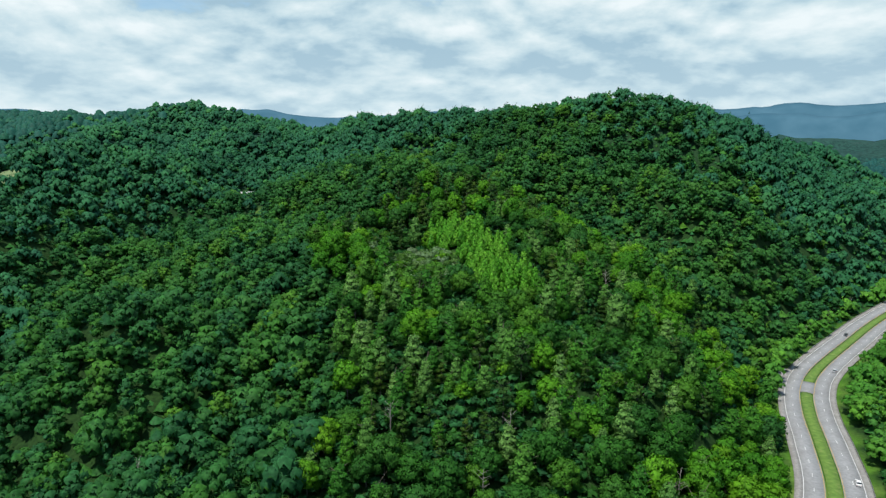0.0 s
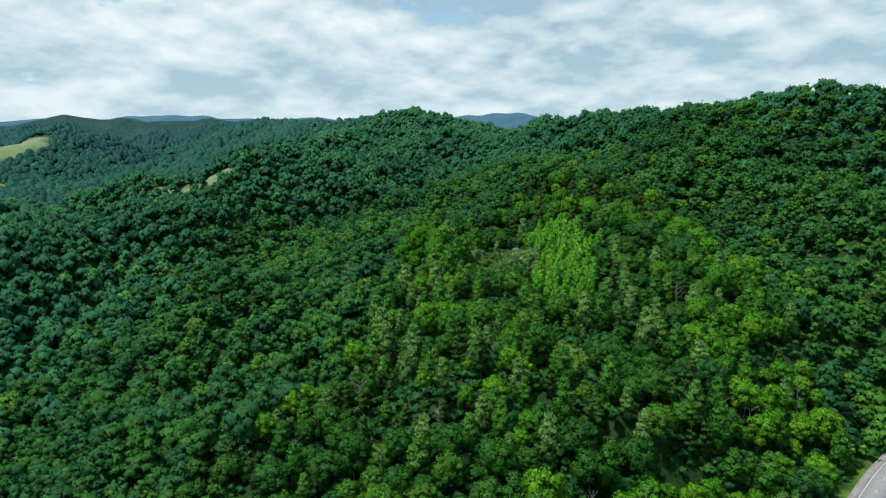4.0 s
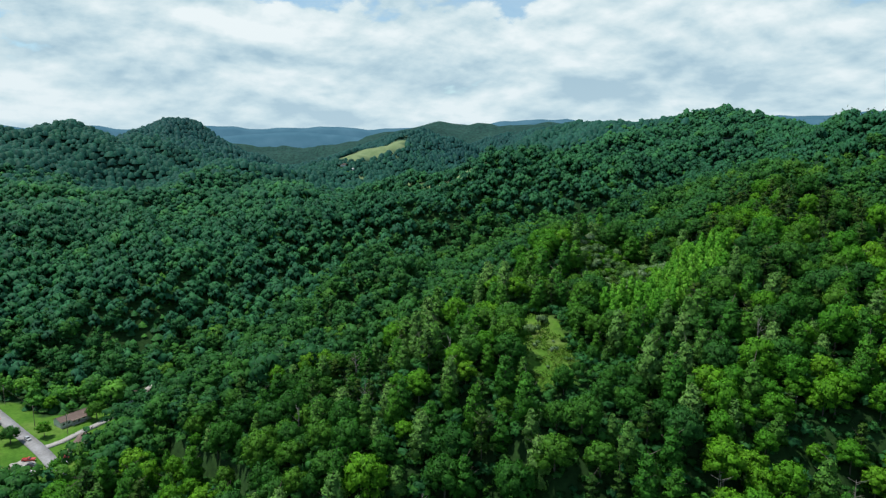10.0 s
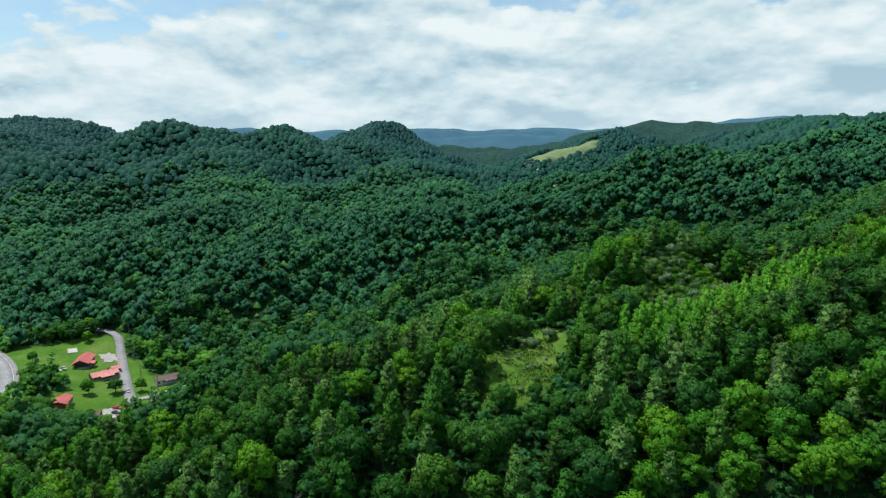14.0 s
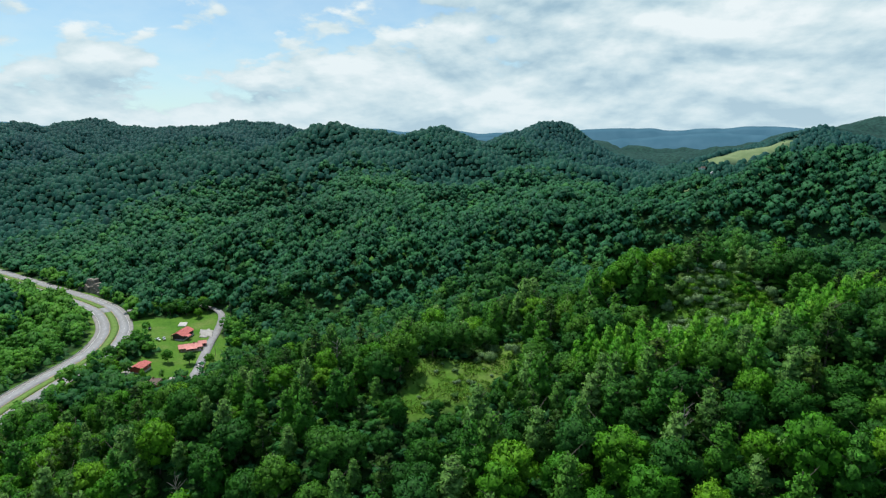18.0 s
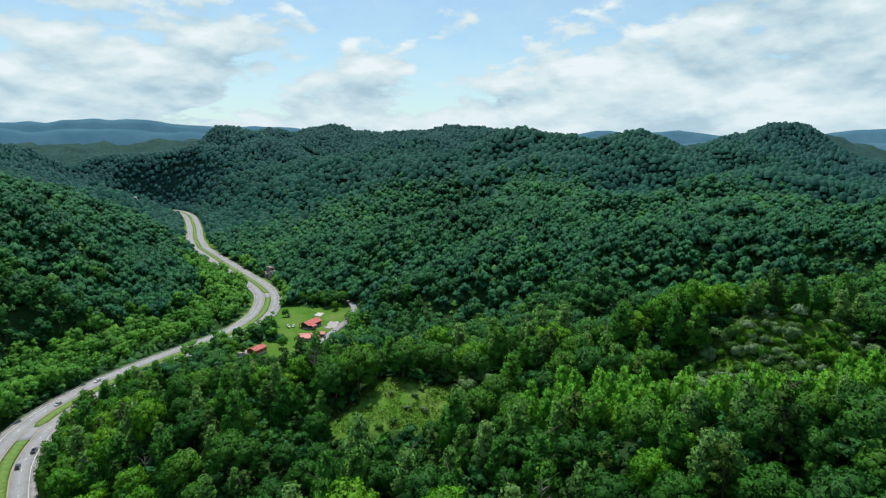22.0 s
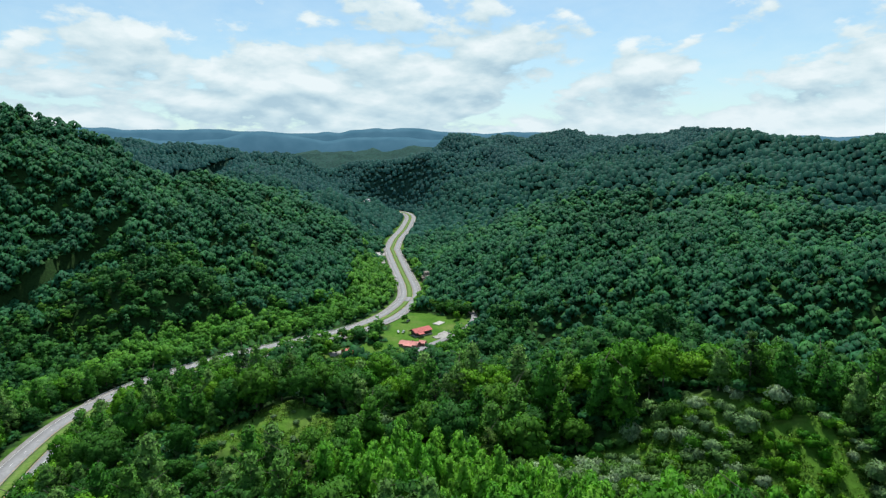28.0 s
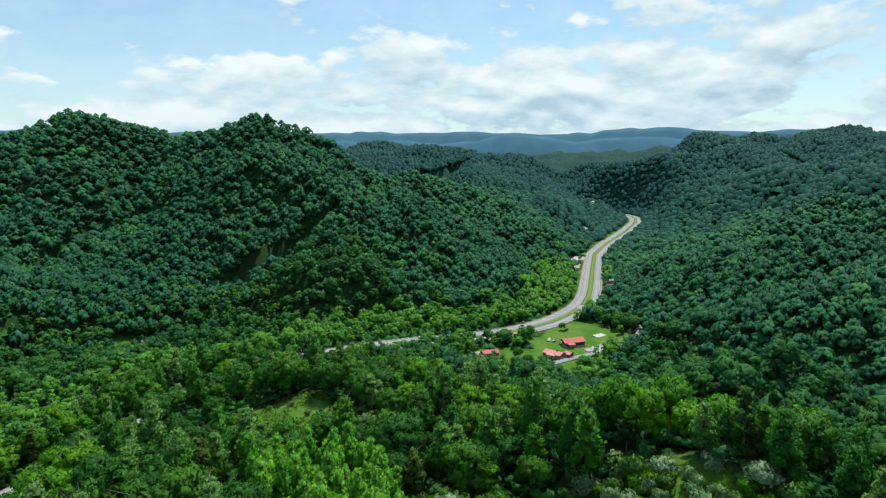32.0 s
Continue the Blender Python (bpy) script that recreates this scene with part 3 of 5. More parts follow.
def wooded(x, y, margin=0.0):
    """Where trees stand."""
    grass, hay = cover(x, y)
    free = (grass + hay) < 0.5
    free &= ~inside(SAPLINGS, x, y)
    d, _, side = along(HIGHWAY, x, y)
    free &= d > np.where(side > 0, 18.0, 16.0) + margin
    free &= along(HIGHWAY_FAR, x, y)[0] > 20
    free &= along(lane_line[:, :2], x, y)[0] > 5.5
    free &= along(drive_line[:, :2], x, y)[0] > 5.0
    for cx, cy, q in OPEN:
        free &= np.hypot(x - cx, y - cy) > q
    return free


def spread(n, fine, wide, half):
    """Even steps of `fine` metres in the middle, growing outwards to `wide` at the edge."""
    u = np.linspace(0, 1, n)
    s = fine * n * u + (half - fine * n) * u ** wide
    return np.concatenate([-s[:0:-1], s])


gx, gy = np.meshgrid(spread(160, 3.4, 3.4, 4300) - 90, spread(160, 3.4, 3.4, 4300) + 140)
gz = land(gx, gy)
far_part = smooth(1750, 1900, np.hypot(gx + 90, gy - 140))
gz = gz + far_part * (14 + 5 * value_noise(gx, gy, 34, 8) + 4 * value_noise(gx, gy, 16, 9)) - 0.4 * (1 - far_part)
m, k = gx.shape
i, j = np.meshgrid(np.arange(m - 1), np.arange(k - 1), indexing="ij")
q = (i * k + j).ravel()
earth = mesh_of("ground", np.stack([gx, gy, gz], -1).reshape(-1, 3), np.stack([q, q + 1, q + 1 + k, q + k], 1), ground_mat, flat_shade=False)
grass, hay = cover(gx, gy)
# the hazed tone fades in from 500 m, painting gaps between trees lighter
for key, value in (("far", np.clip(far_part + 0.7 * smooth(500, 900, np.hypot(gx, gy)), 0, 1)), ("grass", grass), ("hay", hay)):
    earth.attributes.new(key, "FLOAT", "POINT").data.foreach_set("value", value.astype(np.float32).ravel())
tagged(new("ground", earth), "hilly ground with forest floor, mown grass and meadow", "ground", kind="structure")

# far ranges on the skyline, blue and faintly glowing with painted haze
SKYLINE = [(-60, 390), (-35, 378), (-10, 330), (15, 318), (45, 285), (100, 255), (122, 270), (138, 330), (180, 322), (215, 325)]
for r, drop, seed in ((4350, 0, 1.0), (4150, 75, 6.0)):
    a = np.radians(np.linspace(-60, 215, 500))
    x, y = -r * np.sin(a), r * np.cos(a)
    top = np.interp(np.degrees(a), [q[0] for q in SKYLINE], [q[1] for q in SKYLINE]) - drop
    h = top + (22 + 0.35 * drop) * value_noise(a * 1000, 0 * a, 110, seed) + 17 * value_noise(a * 1000, 0 * a, 60, seed + 2) + 7 * value_noise(a * 1000, 0 * a, 21, seed + 3)
    rows = [np.stack([x * s, y * s, h * f - g], 1) for s, f, g in ((0.93, 0.25, 60), (0.96, 0.6, 10), (0.985, 0.9, 0), (1, 1, 0), (1.03, 0.3, 50))]
    q = np.concatenate([np.arange(499) + 500 * b for b in range(4)])
    me = mesh_of("backdrop", np.concatenate(rows), np.stack([q, q + 1, q + 501, q + 500], 1), hazy_ridge_mat, flat_shade=False)
    tagged(new("backdrop", me), "forested mountain range on the horizon, blue with painted haze", "mountains", kind="structure")

# ---- highway ----
road = thing("road", label="grey divided four-lane highway curving through the valley", category="road", kind="structure")
route_all = np.concatenate([ROUTE[:-1], ROUTE_FAR])
steps = np.r_[0, np.cumsum(np.linalg.norm(np.diff(route_all[:, :2], axis=0), axis=1))]
for name, side in (("carriageway", 1), ("carriageway", -1)):
    part(name, mesh_of(name, *ribbon(route_all, side * 10.4, side * 2.9, 0.30), asphalt), asphalt, road)
    part("shoulder", mesh_of("shoulder", *ribbon(route_all, side * 13.2, side * 10.4, 0.26), shoulder_mat), shoulder_mat, road, "pale gravel shoulder")
    part("edge_line", mesh_of("edge_line", *ribbon(route_all, side * 10.25, side * 10.05, 0.306, 0.01), white_line), white_line, road, "white edge line")
    part("inner_line", mesh_of("inner_line", *ribbon(route_all, side * 3.3, side * 3.12, 0.306, 0.01), yellow_line), yellow_line, road, "yellow edge line")


def place_on(s):
    """Point and heading of the highway's middle at s metres from its east end."""
    p = np.array([np.interp(s, steps, route_all[:, c]) for c in range(3)])
    b = np.array([np.interp(s + 2, steps, route_all[:, c]) for c in range(3)])
    return Vector(p), math.degrees(math.atan2(b[1] - p[1], b[0] - p[0]))


dash = bpy.data.meshes.new("lane_mark")
bm = boxes((-1.55, -0.08, 0, 1.55, 0.08, 0.012))
bm.to_mesh(dash)
bm.free()
dash.materials.append(white_line)
for side in (6.75, -6.75):
    for s in np.arange(6, 1250, 12.19):
        p, turn = place_on(s)
        mark = part("lane_mark", dash, white_line, road)
        mark.matrix_local = Matrix.Translation(p) @ pose(0, 0, 0, 0, 0, turn) @ pose(0, side, 0.302)
# median in stretches, with paved crossings between them
NOSES = [536.0, 832.0, 1163.0]
stops_at = [0.0, *[e for s0 in NOSES for e in (s0 - 5, s0 + 5)], float(steps[-1])]
for s0, s1 in zip(stops_at[::2], stops_at[1::2]):
    pick = (steps >= s0) & (steps <= s1)
    s = steps[pick]
    wide = 2.35 * np.sqrt(np.clip(np.minimum(s - s0 + 0.2, s1 - s + 0.2) / 6, 0.02, 1))
    if pick.sum() > 2:
        me = mesh_of("median", *ribbon(route_all[pick], wide, -wide, 0.42, 0.4), grass_mat)
        tagged(new("median", me), "narrow grass median strip between the carriageways", "median", kind="structure")
cross = thing("median_crossing", label="paved gaps through the grass median", category="road", kind="structure")
for s0 in NOSES:
    pick = (steps >= s0 - 12) & (steps <= s0 + 12)
    part("paving", mesh_of("paving", *ribbon(route_all[pick], 3.1, -3.1, 0.298), asphalt), asphalt, cross)
lane_line[:, 2], drive_line[:, 2] = land(lane_line[:, 0], lane_line[:, 1]), land(drive_line[:, 0], drive_line[:, 1])
lane_line[:3, 2] += 0.1
tagged(new("lane", mesh_of("lane", *ribbon(lane_line, 3.0, -3.0, 0.22, 0.5), old_asphalt)), "worn grey asphalt lane past the houses", "lane", kind="structure")
tagged(new("driveway", mesh_of("driveway", *ribbon(drive_line, 1.9, -1.9, 0.2, 0.5), gravel)), "pale gravel driveway up the hollow", "driveway", kind="structure")


# ---- trees ----
rng = np.random.RandomState(11)
ICO_V = np.array([(0, 0, 1), *[(0.894 * math.cos(1.2566 * k), 0.894 * math.sin(1.2566 * k), 0.447) for k in range(5)], *[(0.894 * math.cos(1.2566 * k + 0.628), 0.894 * math.sin(1.2566 * k + 0.628), -0.447) for k in range(5)], (0, 0, -1)])
ICO_F = np.array([*[(0, 1 + k, 1 + (k + 1) % 5) for k in range(5)], *[(1 + k, 6 + k, 1 + (k + 1) % 5) for k in range(5)], *[(1 + (k + 1) % 5, 6 + k, 6 + (k + 1) % 5) for k in range(5)], *[(11, 6 + (k + 1) % 5, 6 + k) for k in range(5)]])


def lobes_of(kind, r, many=1.0):
    """The round masses that a crown is made of: centre and radius of each."""
    out = []
    if kind in ("oak", "maple"):
        rad, low, high = (5.2, 2.6, 12.6) if kind == "oak" else (4.6, 2.2, 13.2)
        n, mid, half = max(5, int(20 * many)), 0.5 * (low + high), 0.5 * (high - low)
        size = rad * min(0.62, 1.55 / math.sqrt(n))
        for k in range(n):
            c = 1 - 1.7 * (k + 0.5 * r.rand()) / n
            a, w = k * 2.4 + r.rand() * 0.9, math.sqrt(max(0.0, 1 - c * c))
            reach = 0.70 + 0.24 * r.rand()
            out.append((reach * rad * w * math.cos(a), reach * rad * w * math.sin(a), mid + reach * half * c, size * (0.75 + 0.5 * r.rand())))
        out.append((0, 0, mid, rad * 0.66))
    elif kind in ("poplar", "sapling"):
        top, rad, low = (15.5, 3.9, 2.0) if kind == "poplar" else (8.0, 2.3, 1.4)
        n = int(14 * many)
        for k in range(n):
            t = (k + 0.5 * r.rand()) / n
            a = k * 2.4 + r.rand() * 0.6
            w = rad * (1 - t) ** 0.7
            z = low + (top - low) * t
            out.append((0.62 * w * math.cos(a), 0.62 * w * math.sin(a), z, 0.30 * rad + 0.30 * w))
        out.append((0, 0, top - 0.22 * rad, rad * 0.30))
        out.append((0, 0, low + 0.35 * (top - low), rad * 0.62))
    elif kind == "pine":
        for k in range(int(11 * many)):
            t = k / (11 * many)
            a = k * 2.4 + r.rand()
            w = 3.0 * (1 - t) ** 0.8 + 0.5
            out.append((0.6 * w * math.cos(a), 0.6 * w * math.sin(a), 3.5 + 12 * t, 0.9 + 0.25 * w))
    else:
        for k in range(int(6 * many)):
            a, d = r.rand() * 6.283, 1.5 * math.sqrt(r.rand())
            out.append((d * math.cos(a), d * math.sin(a), 0.9 + r.rand() * 1.0, 0.9 + 0.5 * r.rand()))
    return np.array(out)


def crown_of(kind, seed, sprays, size, many=1.0, core=0.72, squash=1.0, shell=20):
    """A crown: leafy sprays all over its round masses, darkness between them, an uneven outline."""
    r = np.random.RandomState(seed)
    lobes = lobes_of(kind, r, many)
    w = lobes[:, 3] ** 2
    pick = r.choice(len(lobes), sprays * 4, p=w / w.sum())
    d = r.randn(sprays * 4, 3)
    d[:, 2] = d[:, 2] + 0.35
    d /= np.linalg.norm(d, axis=1)[:, None]
    flatten = np.array((1, 1, 0.55 if kind == "pine" else 0.85))
    at = lobes[pick, :3] + d * flatten * (lobes[pick, 3] * (0.88 + 0.27 * r.rand(sprays * 4)))[:, None]
    gap = np.linalg.norm((at[:, None] - lobes[None, :, :3]) / flatten, axis=2) / lobes[None, :, 3]
    keep = np.where((gap.min(1) > 0.82) & (d[:, 2] > -0.55))[0][:sprays]
    at, d = at[keep], d[keep]
    n = d + 0.55 * r.randn(len(keep), 3)
    n /= np.linalg.norm(n, axis=1)[:, None]
    u = np.cross(n, r.randn(len(keep), 3))
    u /= np.linalg.norm(u, axis=1)[:, None]
    v = np.cross(n, u)
    s = size * (0.55 + 0.9 * r.rand(len(keep)))[:, None]
    droop = (0.1 + 0.5 * r.rand(len(keep)))[:, None] * s
    spray = np.stack([at - u * s * 0.85, at + u * s * 0.85, at + v * s * 1.45 - n * droop], 1)
    top, low = lobes[:, 2].max(), lobes[:, 2].min()
    mid = np.array((0, 0, low + 0.3 * (top - low)))
    out = (at - mid) * (1, 1, 0.9)
    out /= np.linalg.norm(out, axis=1)[:, None]
    lean = 0.6 * d + 0.8 * out + 0.15 * r.randn(len(keep), 3)
    lean /= np.linalg.norm(lean, axis=1)[:, None]
    back = (np.cross(spray[:, 1] - spray[:, 0], spray[:, 2] - spray[:, 0]) * lean).sum(1) < 0
    spray[back] = spray[back][:, [1, 0, 2]]
    verts, tri, lean = spray.reshape(-1, 3), np.arange(3 * len(keep)).reshape(-1, 3), np.repeat(lean, 3, 0)
    for x, y, z, rad in lobes:
        b = ICO_V * (core * rad * (0.85 + 0.3 * r.rand(12)))[:, None] * flatten + (x, y, z)
        o = (b - mid) * (1, 1, 0.9)
        o = 0.55 * ICO_V + 0.75 * o / np.linalg.norm(o, axis=1)[:, None]
        tri = np.concatenate([tri, ICO_F[:shell] + len(verts)])
        verts = np.concatenate([verts, b])
        lean = np.concatenate([lean, o / np.linalg.norm(o, axis=1)[:, None]])
    return verts * (1, 1, squash), tri, lean


def trunk_of(kind, seed):
    r = random.Random(seed)
    high, thick = {"oak": (10, 0.36), "maple": (9, 0.28), "poplar": (16, 0.32), "pine": (15, 0.26), "sapling": (6.5, 0.1), "snag": (13, 0.25)}[kind]
    bm = bmesh.new()
    rod(bm, (0, 0, -1.2), (0, 0, high * 0.5), thick, thick * 0.7)
    rod(bm, (0, 0, high * 0.5), (r.uniform(-0.3, 0.3), r.uniform(-0.3, 0.3), high), thick * 0.7, thick * 0.3)
    for k in range(5 if kind != "snag" else 11):
        a, z = r.uniform(0, 6.28), high * r.uniform(0.4, 0.95)
        reach = high * r.uniform(0.14, 0.26)
        rod(bm, (0, 0, z), (reach * math.cos(a), reach * math.sin(a), z + reach * r.uniform(0.5, 1.0)), thick * 0.35, thick * 0.1, 4)
    me = bpy.data.meshes.new("trunk")
    bm.to_mesh(me)
    bm.free()
    me.materials.append(dead_wood if kind == "snag" else bark)
    return me


SPECIES = {
    "oak": ("oak_tree", "broad dark-green oak tree with a lumpy crown", leaf_oak, 1150, 0.40),
    "poplar": ("poplar_tree", "tall tulip poplar with a pointed mid-green crown", leaf_poplar, 1050, 0.38),
    "maple": ("maple_tree", "rounded maple tree with bright yellow-green leaves", leaf_maple, 1100, 0.38),
    "pine": ("pine_tree", "thin dull-green pine with layered branches", leaf_pine, 620, 0.42),
    "sapling": ("young_poplar", "young poplar with light-green leaves in a dense stand", leaf_sapling, 460, 0.30),
    "bush": ("leafy_bush", "low rounded light-green bush in the overgrown clearing", leaf_maple, 260, 0.24),
    "olive": ("olive_shrub", "silvery grey-green shrub in the overgrown clearing", leaf_olive, 320, 0.24),
}
TEMPLATES = {}
for kind, (name, label, leaves, sprays, size) in SPECIES.items():
    TEMPLATES[kind] = []
    for seed in range(4):
        v, f, w = crown_of(kind, 100 + seed, sprays, size, core=0.76, shell=15)
        TEMPLATES[kind].append((mesh_of("crown", v, f, leaves, flat_shade=False, lean=w), trunk_of(kind, seed) if kind not in ("olive", "bush") else None))


def plant(kind, x, y, scale, turn, pick, stretch=1.0):
    name, label, leaves, *_ = SPECIES[kind]
    crown, trunk = TEMPLATES[kind][pick % 4]
    z = float(land(x, y))
    ob = thing(name, (x, y, z - 0.3), turn, label, "shrub" if kind in ("olive", "bush") else "tree", {"olive": "shrubs in the clearing", "bush": "bushes in the clearing", "sapling": "stand of young poplars"}.get(kind, "trees of the near hill"))
    ob.scale = (scale, scale, scale * stretch)
    part("crown", crown, leaves, ob)
    if trunk:
        part("trunk", trunk, bark, ob)
    return ob


def scatter(x0, x1, y0, y1, gap, seed, jitter=0.42):
    """A loose, uneven planting grid."""
    r = np.random.RandomState(seed)
    x, y = np.meshgrid(np.arange(x0, x1, gap), np.arange(y0, y1, gap * 0.87))
    x = x + (np.arange(x.shape[0]) % 2)[:, None] * gap / 2
    x, y = (x + (r.rand(*x.shape) * 2 - 1) * gap * jitter).ravel(), (y + (r.rand(*y.shape) * 2 - 1) * gap * jitter).ravel()
    return x, y, r


SPINE = [(48, 140), (66, 225), (50, 300), (30, 360), (10, 420)]
NEAR = 100.0
x, y, r = scatter(-110, 200, 20, 530, 9.3, 3)
d = along(SPINE, x, y)[0]
keep = (d < NEAR) & wooded(x, y) & (r.rand(len(x)) > 0.05)
count = {k: 0 for k in SPECIES}
# young growth below the clearings
BELOW_MEADOW = [(50, 244), (51, 261), (40, 275), (26, 287), (70, 292), (88, 250), (66, 226), (40, 238)]
BELOW_STAND = [(28, 304), (32, 335), (22, 365), (10, 398), (2, 420), (24, 430), (40, 400), (54, 345), (54, 300)]
BRIGHT = [((-34, 298), 10), ((-6, 264), 9), ((112, 205), 22), ((95, 170), 14), ((-62, 330), 8), ((128, 268), 22), ((120, 320), 14)]
for px, py in zip(x[keep], y[keep]):
    v = 0.5 + 0.55 * float(value_noise(px, py, 46, 12)) + r.randn() * 0.22
    kind = "oak" if v < 0.4 else "poplar" if v < 0.82 else "maple"
    if r.rand() < 0.06 or (abs(px - 5) < 30 and abs(py - 215) < 26 and r.rand() < 0.45):
        kind = "pine"
    if any(math.hypot(px - c[0], py - c[1]) < q for c, q in BRIGHT):
        kind = "maple"
    if count[kind] >= 299:
        kind = min(("oak", "poplar", "maple", "pine"), key=lambda q: count[q])
    count[kind] += 1
    in_low = [bool(inside(q, np.array([px]), np.array([py]))[0]) for q in (BELOW_MEADOW, BELOW_STAND)]
    big = float(np.clip(0.98 + 0.22 * r.randn() + 0.14 * float(value_noise(px, py, 30, 14)), 0.6, 1.4))
    big *= 0.84 if px < 60 and 120 < py < 235 else 1.0
    big *= 0.55 if in_low[0] else 0.72 if in_low[1] else 1.0
    plant(kind, px, py, big, r.rand() * 360, r.randint(4), 0.84 + 0.26 * r.rand())
# the stand of young poplars, and shrubs in the clearings
x, y, r = scatter(-40, 60, 290, 440, 3.9, 4, 0.5)
keep = inside(SAPLINGS, x + 5 * value_noise(x, y, 11, 41), y + 5 * value_noise(x, y, 11, 42)) & (r.rand(len(x)) > 0.16)
for px, py in list(zip(x[keep], y[keep])):
    if r.rand() > 297 / keep.sum():
        continue
    plant("sapling", px, py, 0.7 + 0.75 * r.rand() ** 1.3, r.rand() * 360, r.randint(4), 0.95 + 0.5 * r.rand())
x, y, r = scatter(-80, 70, 230, 470, 4.4, 5)
keep = (inside(SCRUB, x, y) & (value_noise(x, y, 20, 21) > -0.62)) | (inside(MEADOW, x, y) & (value_noise(x, y, 14, 22) > 0.42))
for px, py in list(zip(x[keep], y[keep]))[::max(1, 1 + int(keep.sum()) // 290)]:
    plant("olive", px, py, 0.7 + 1.1 * r.rand() ** 1.5, r.rand() * 360, r.randint(4), 0.8 + 0.6 * r.rand())


def forest(name, x, y, r, models, material, label, big=1.0, sink=0.3, low=1.0):
    """One mesh of many trees: a model, a size and a turn of its own for each."""
    z = land(x, y) - sink
    which = r.randint(len(models), size=len(x))
    size = np.clip(big * (0.88 + 0.22 * r.randn(len(x)) + 0.12 * value_noise(x, y, 28, 14)), 0.5 * big, 1.3 * big)
    tone = np.clip(0.48 + 0.36 * value_noise(x, y, 55, 12) + 0.2 * r.randn(len(x)), 0, 1)
    turn, tall = r.rand(len(x)) * 6.283, size * (0.8 + 0.36 * r.rand(len(x))) * (0.93 - 0.12 * (big > 1.19)) * low
    V, F, T, N, base = [], [], [], [], 0
    for k, (v, f, w) in enumerate(models):
        p = np.where(which == k)[0]
        if not len(p):
            continue
        c, s = np.cos(turn[p])[:, None], np.sin(turn[p])[:, None]
        vx = (v[None, :, 0] * c - v[None, :, 1] * s) * size[p][:, None] + x[p][:, None]
        vy = (v[None, :, 0] * s + v[None, :, 1] * c) * size[p][:, None] + y[p][:, None]
        vz = v[None, :, 2] * tall[p][:, None] + z[p][:, None]
        V.append(np.stack([vx, vy, vz], -1).reshape(-1, 3))
        F.append((f[None] + (base + np.arange(len(p)) * len(v))[:, None, None]).reshape(-1, 3))
        T.append(np.repeat(tone[p], len(f)))
        if w is not None:
            N.append(np.stack([w[None, :, 0] * c - w[None, :, 1] * s, w[None, :, 0] * s + w[None, :, 1] * c, np.broadcast_to(w[None, :, 2], vx.shape)], -1).reshape(-1, 3))
        base += len(p) * len(v)
    me = mesh_of(name, np.concatenate(V), np.concatenate(F), material, np.concatenate(T), flat_shade=False, lean=np.concatenate(N) if N else None)
    return tagged(new(name, me), label, "forest", kind="stuff")

x, y, r = scatter(-80, 60, 230, 440, 4.3, 15)
keep = inside(SCRUB, x, y) & (value_noise(x, y, 16, 23) > -0.35)
for px, py in zip(x[keep], y[keep]):
    plant("bush", px, py, 0.5 + 0.75 * r.rand() ** 1.5, r.rand() * 360, r.randint(4), 0.8 + 0.6 * r.rand())


def reach(x, y, r):
    """Distance from the near hill, ragged, so that each woods mesh and its haze tint passes into the next without an
    edge.
    """
    return along(SPINE, x, y)[0] + 30 * value_noise(x, y, 90, 31) + 30 * r.randn(len(x))


def in_view(x, y):
    """The side of the hills that the flight looks over."""
    a = np.degrees(np.arctan2(-(x - 60), y - 230))
    return (a > -72) | (a < -128) | (np.hypot(x - 60, y - 230) < 200)


def dome(seed, sides=6, rings=2):
    """A far tree: an uneven rounded cap that meets its neighbours."""
    r = np.random.RandomState(seed)
    ring = lambda z, rad, turn: [(rad * (0.75 + 0.5 * r.rand()) * math.cos(turn + 6.2832 * k / sides), rad * (0.75 + 0.5 * r.rand()) * math.sin(turn + 6.2832 * k / sides), z + r.randn() * 0.8) for k in range(sides)]
    cap = [(0, 1 + k, 1 + (k + 1) % sides) for k in range(sides)]
    if rings == 1:
        return np.array([(r.randn(), r.randn(), 11.0), *ring(3.0, 6.8, 0)]), np.array(cap), None
    v = np.array([(r.randn() * 0.9, r.randn() * 0.9, 11.4), *ring(9.2, 3.9, 0), *ring(0.8, 6.5, 3.1416 / sides)])
    f = np.array([*cap, *[(1 + k, 1 + sides + k, 1 + (k + 1) % sides) for k in range(sides)], *[(1 + (k + 1) % sides, 1 + sides + k, 1 + sides + (k + 1) % sides) for k in range(sides)]])
    return v, f, None


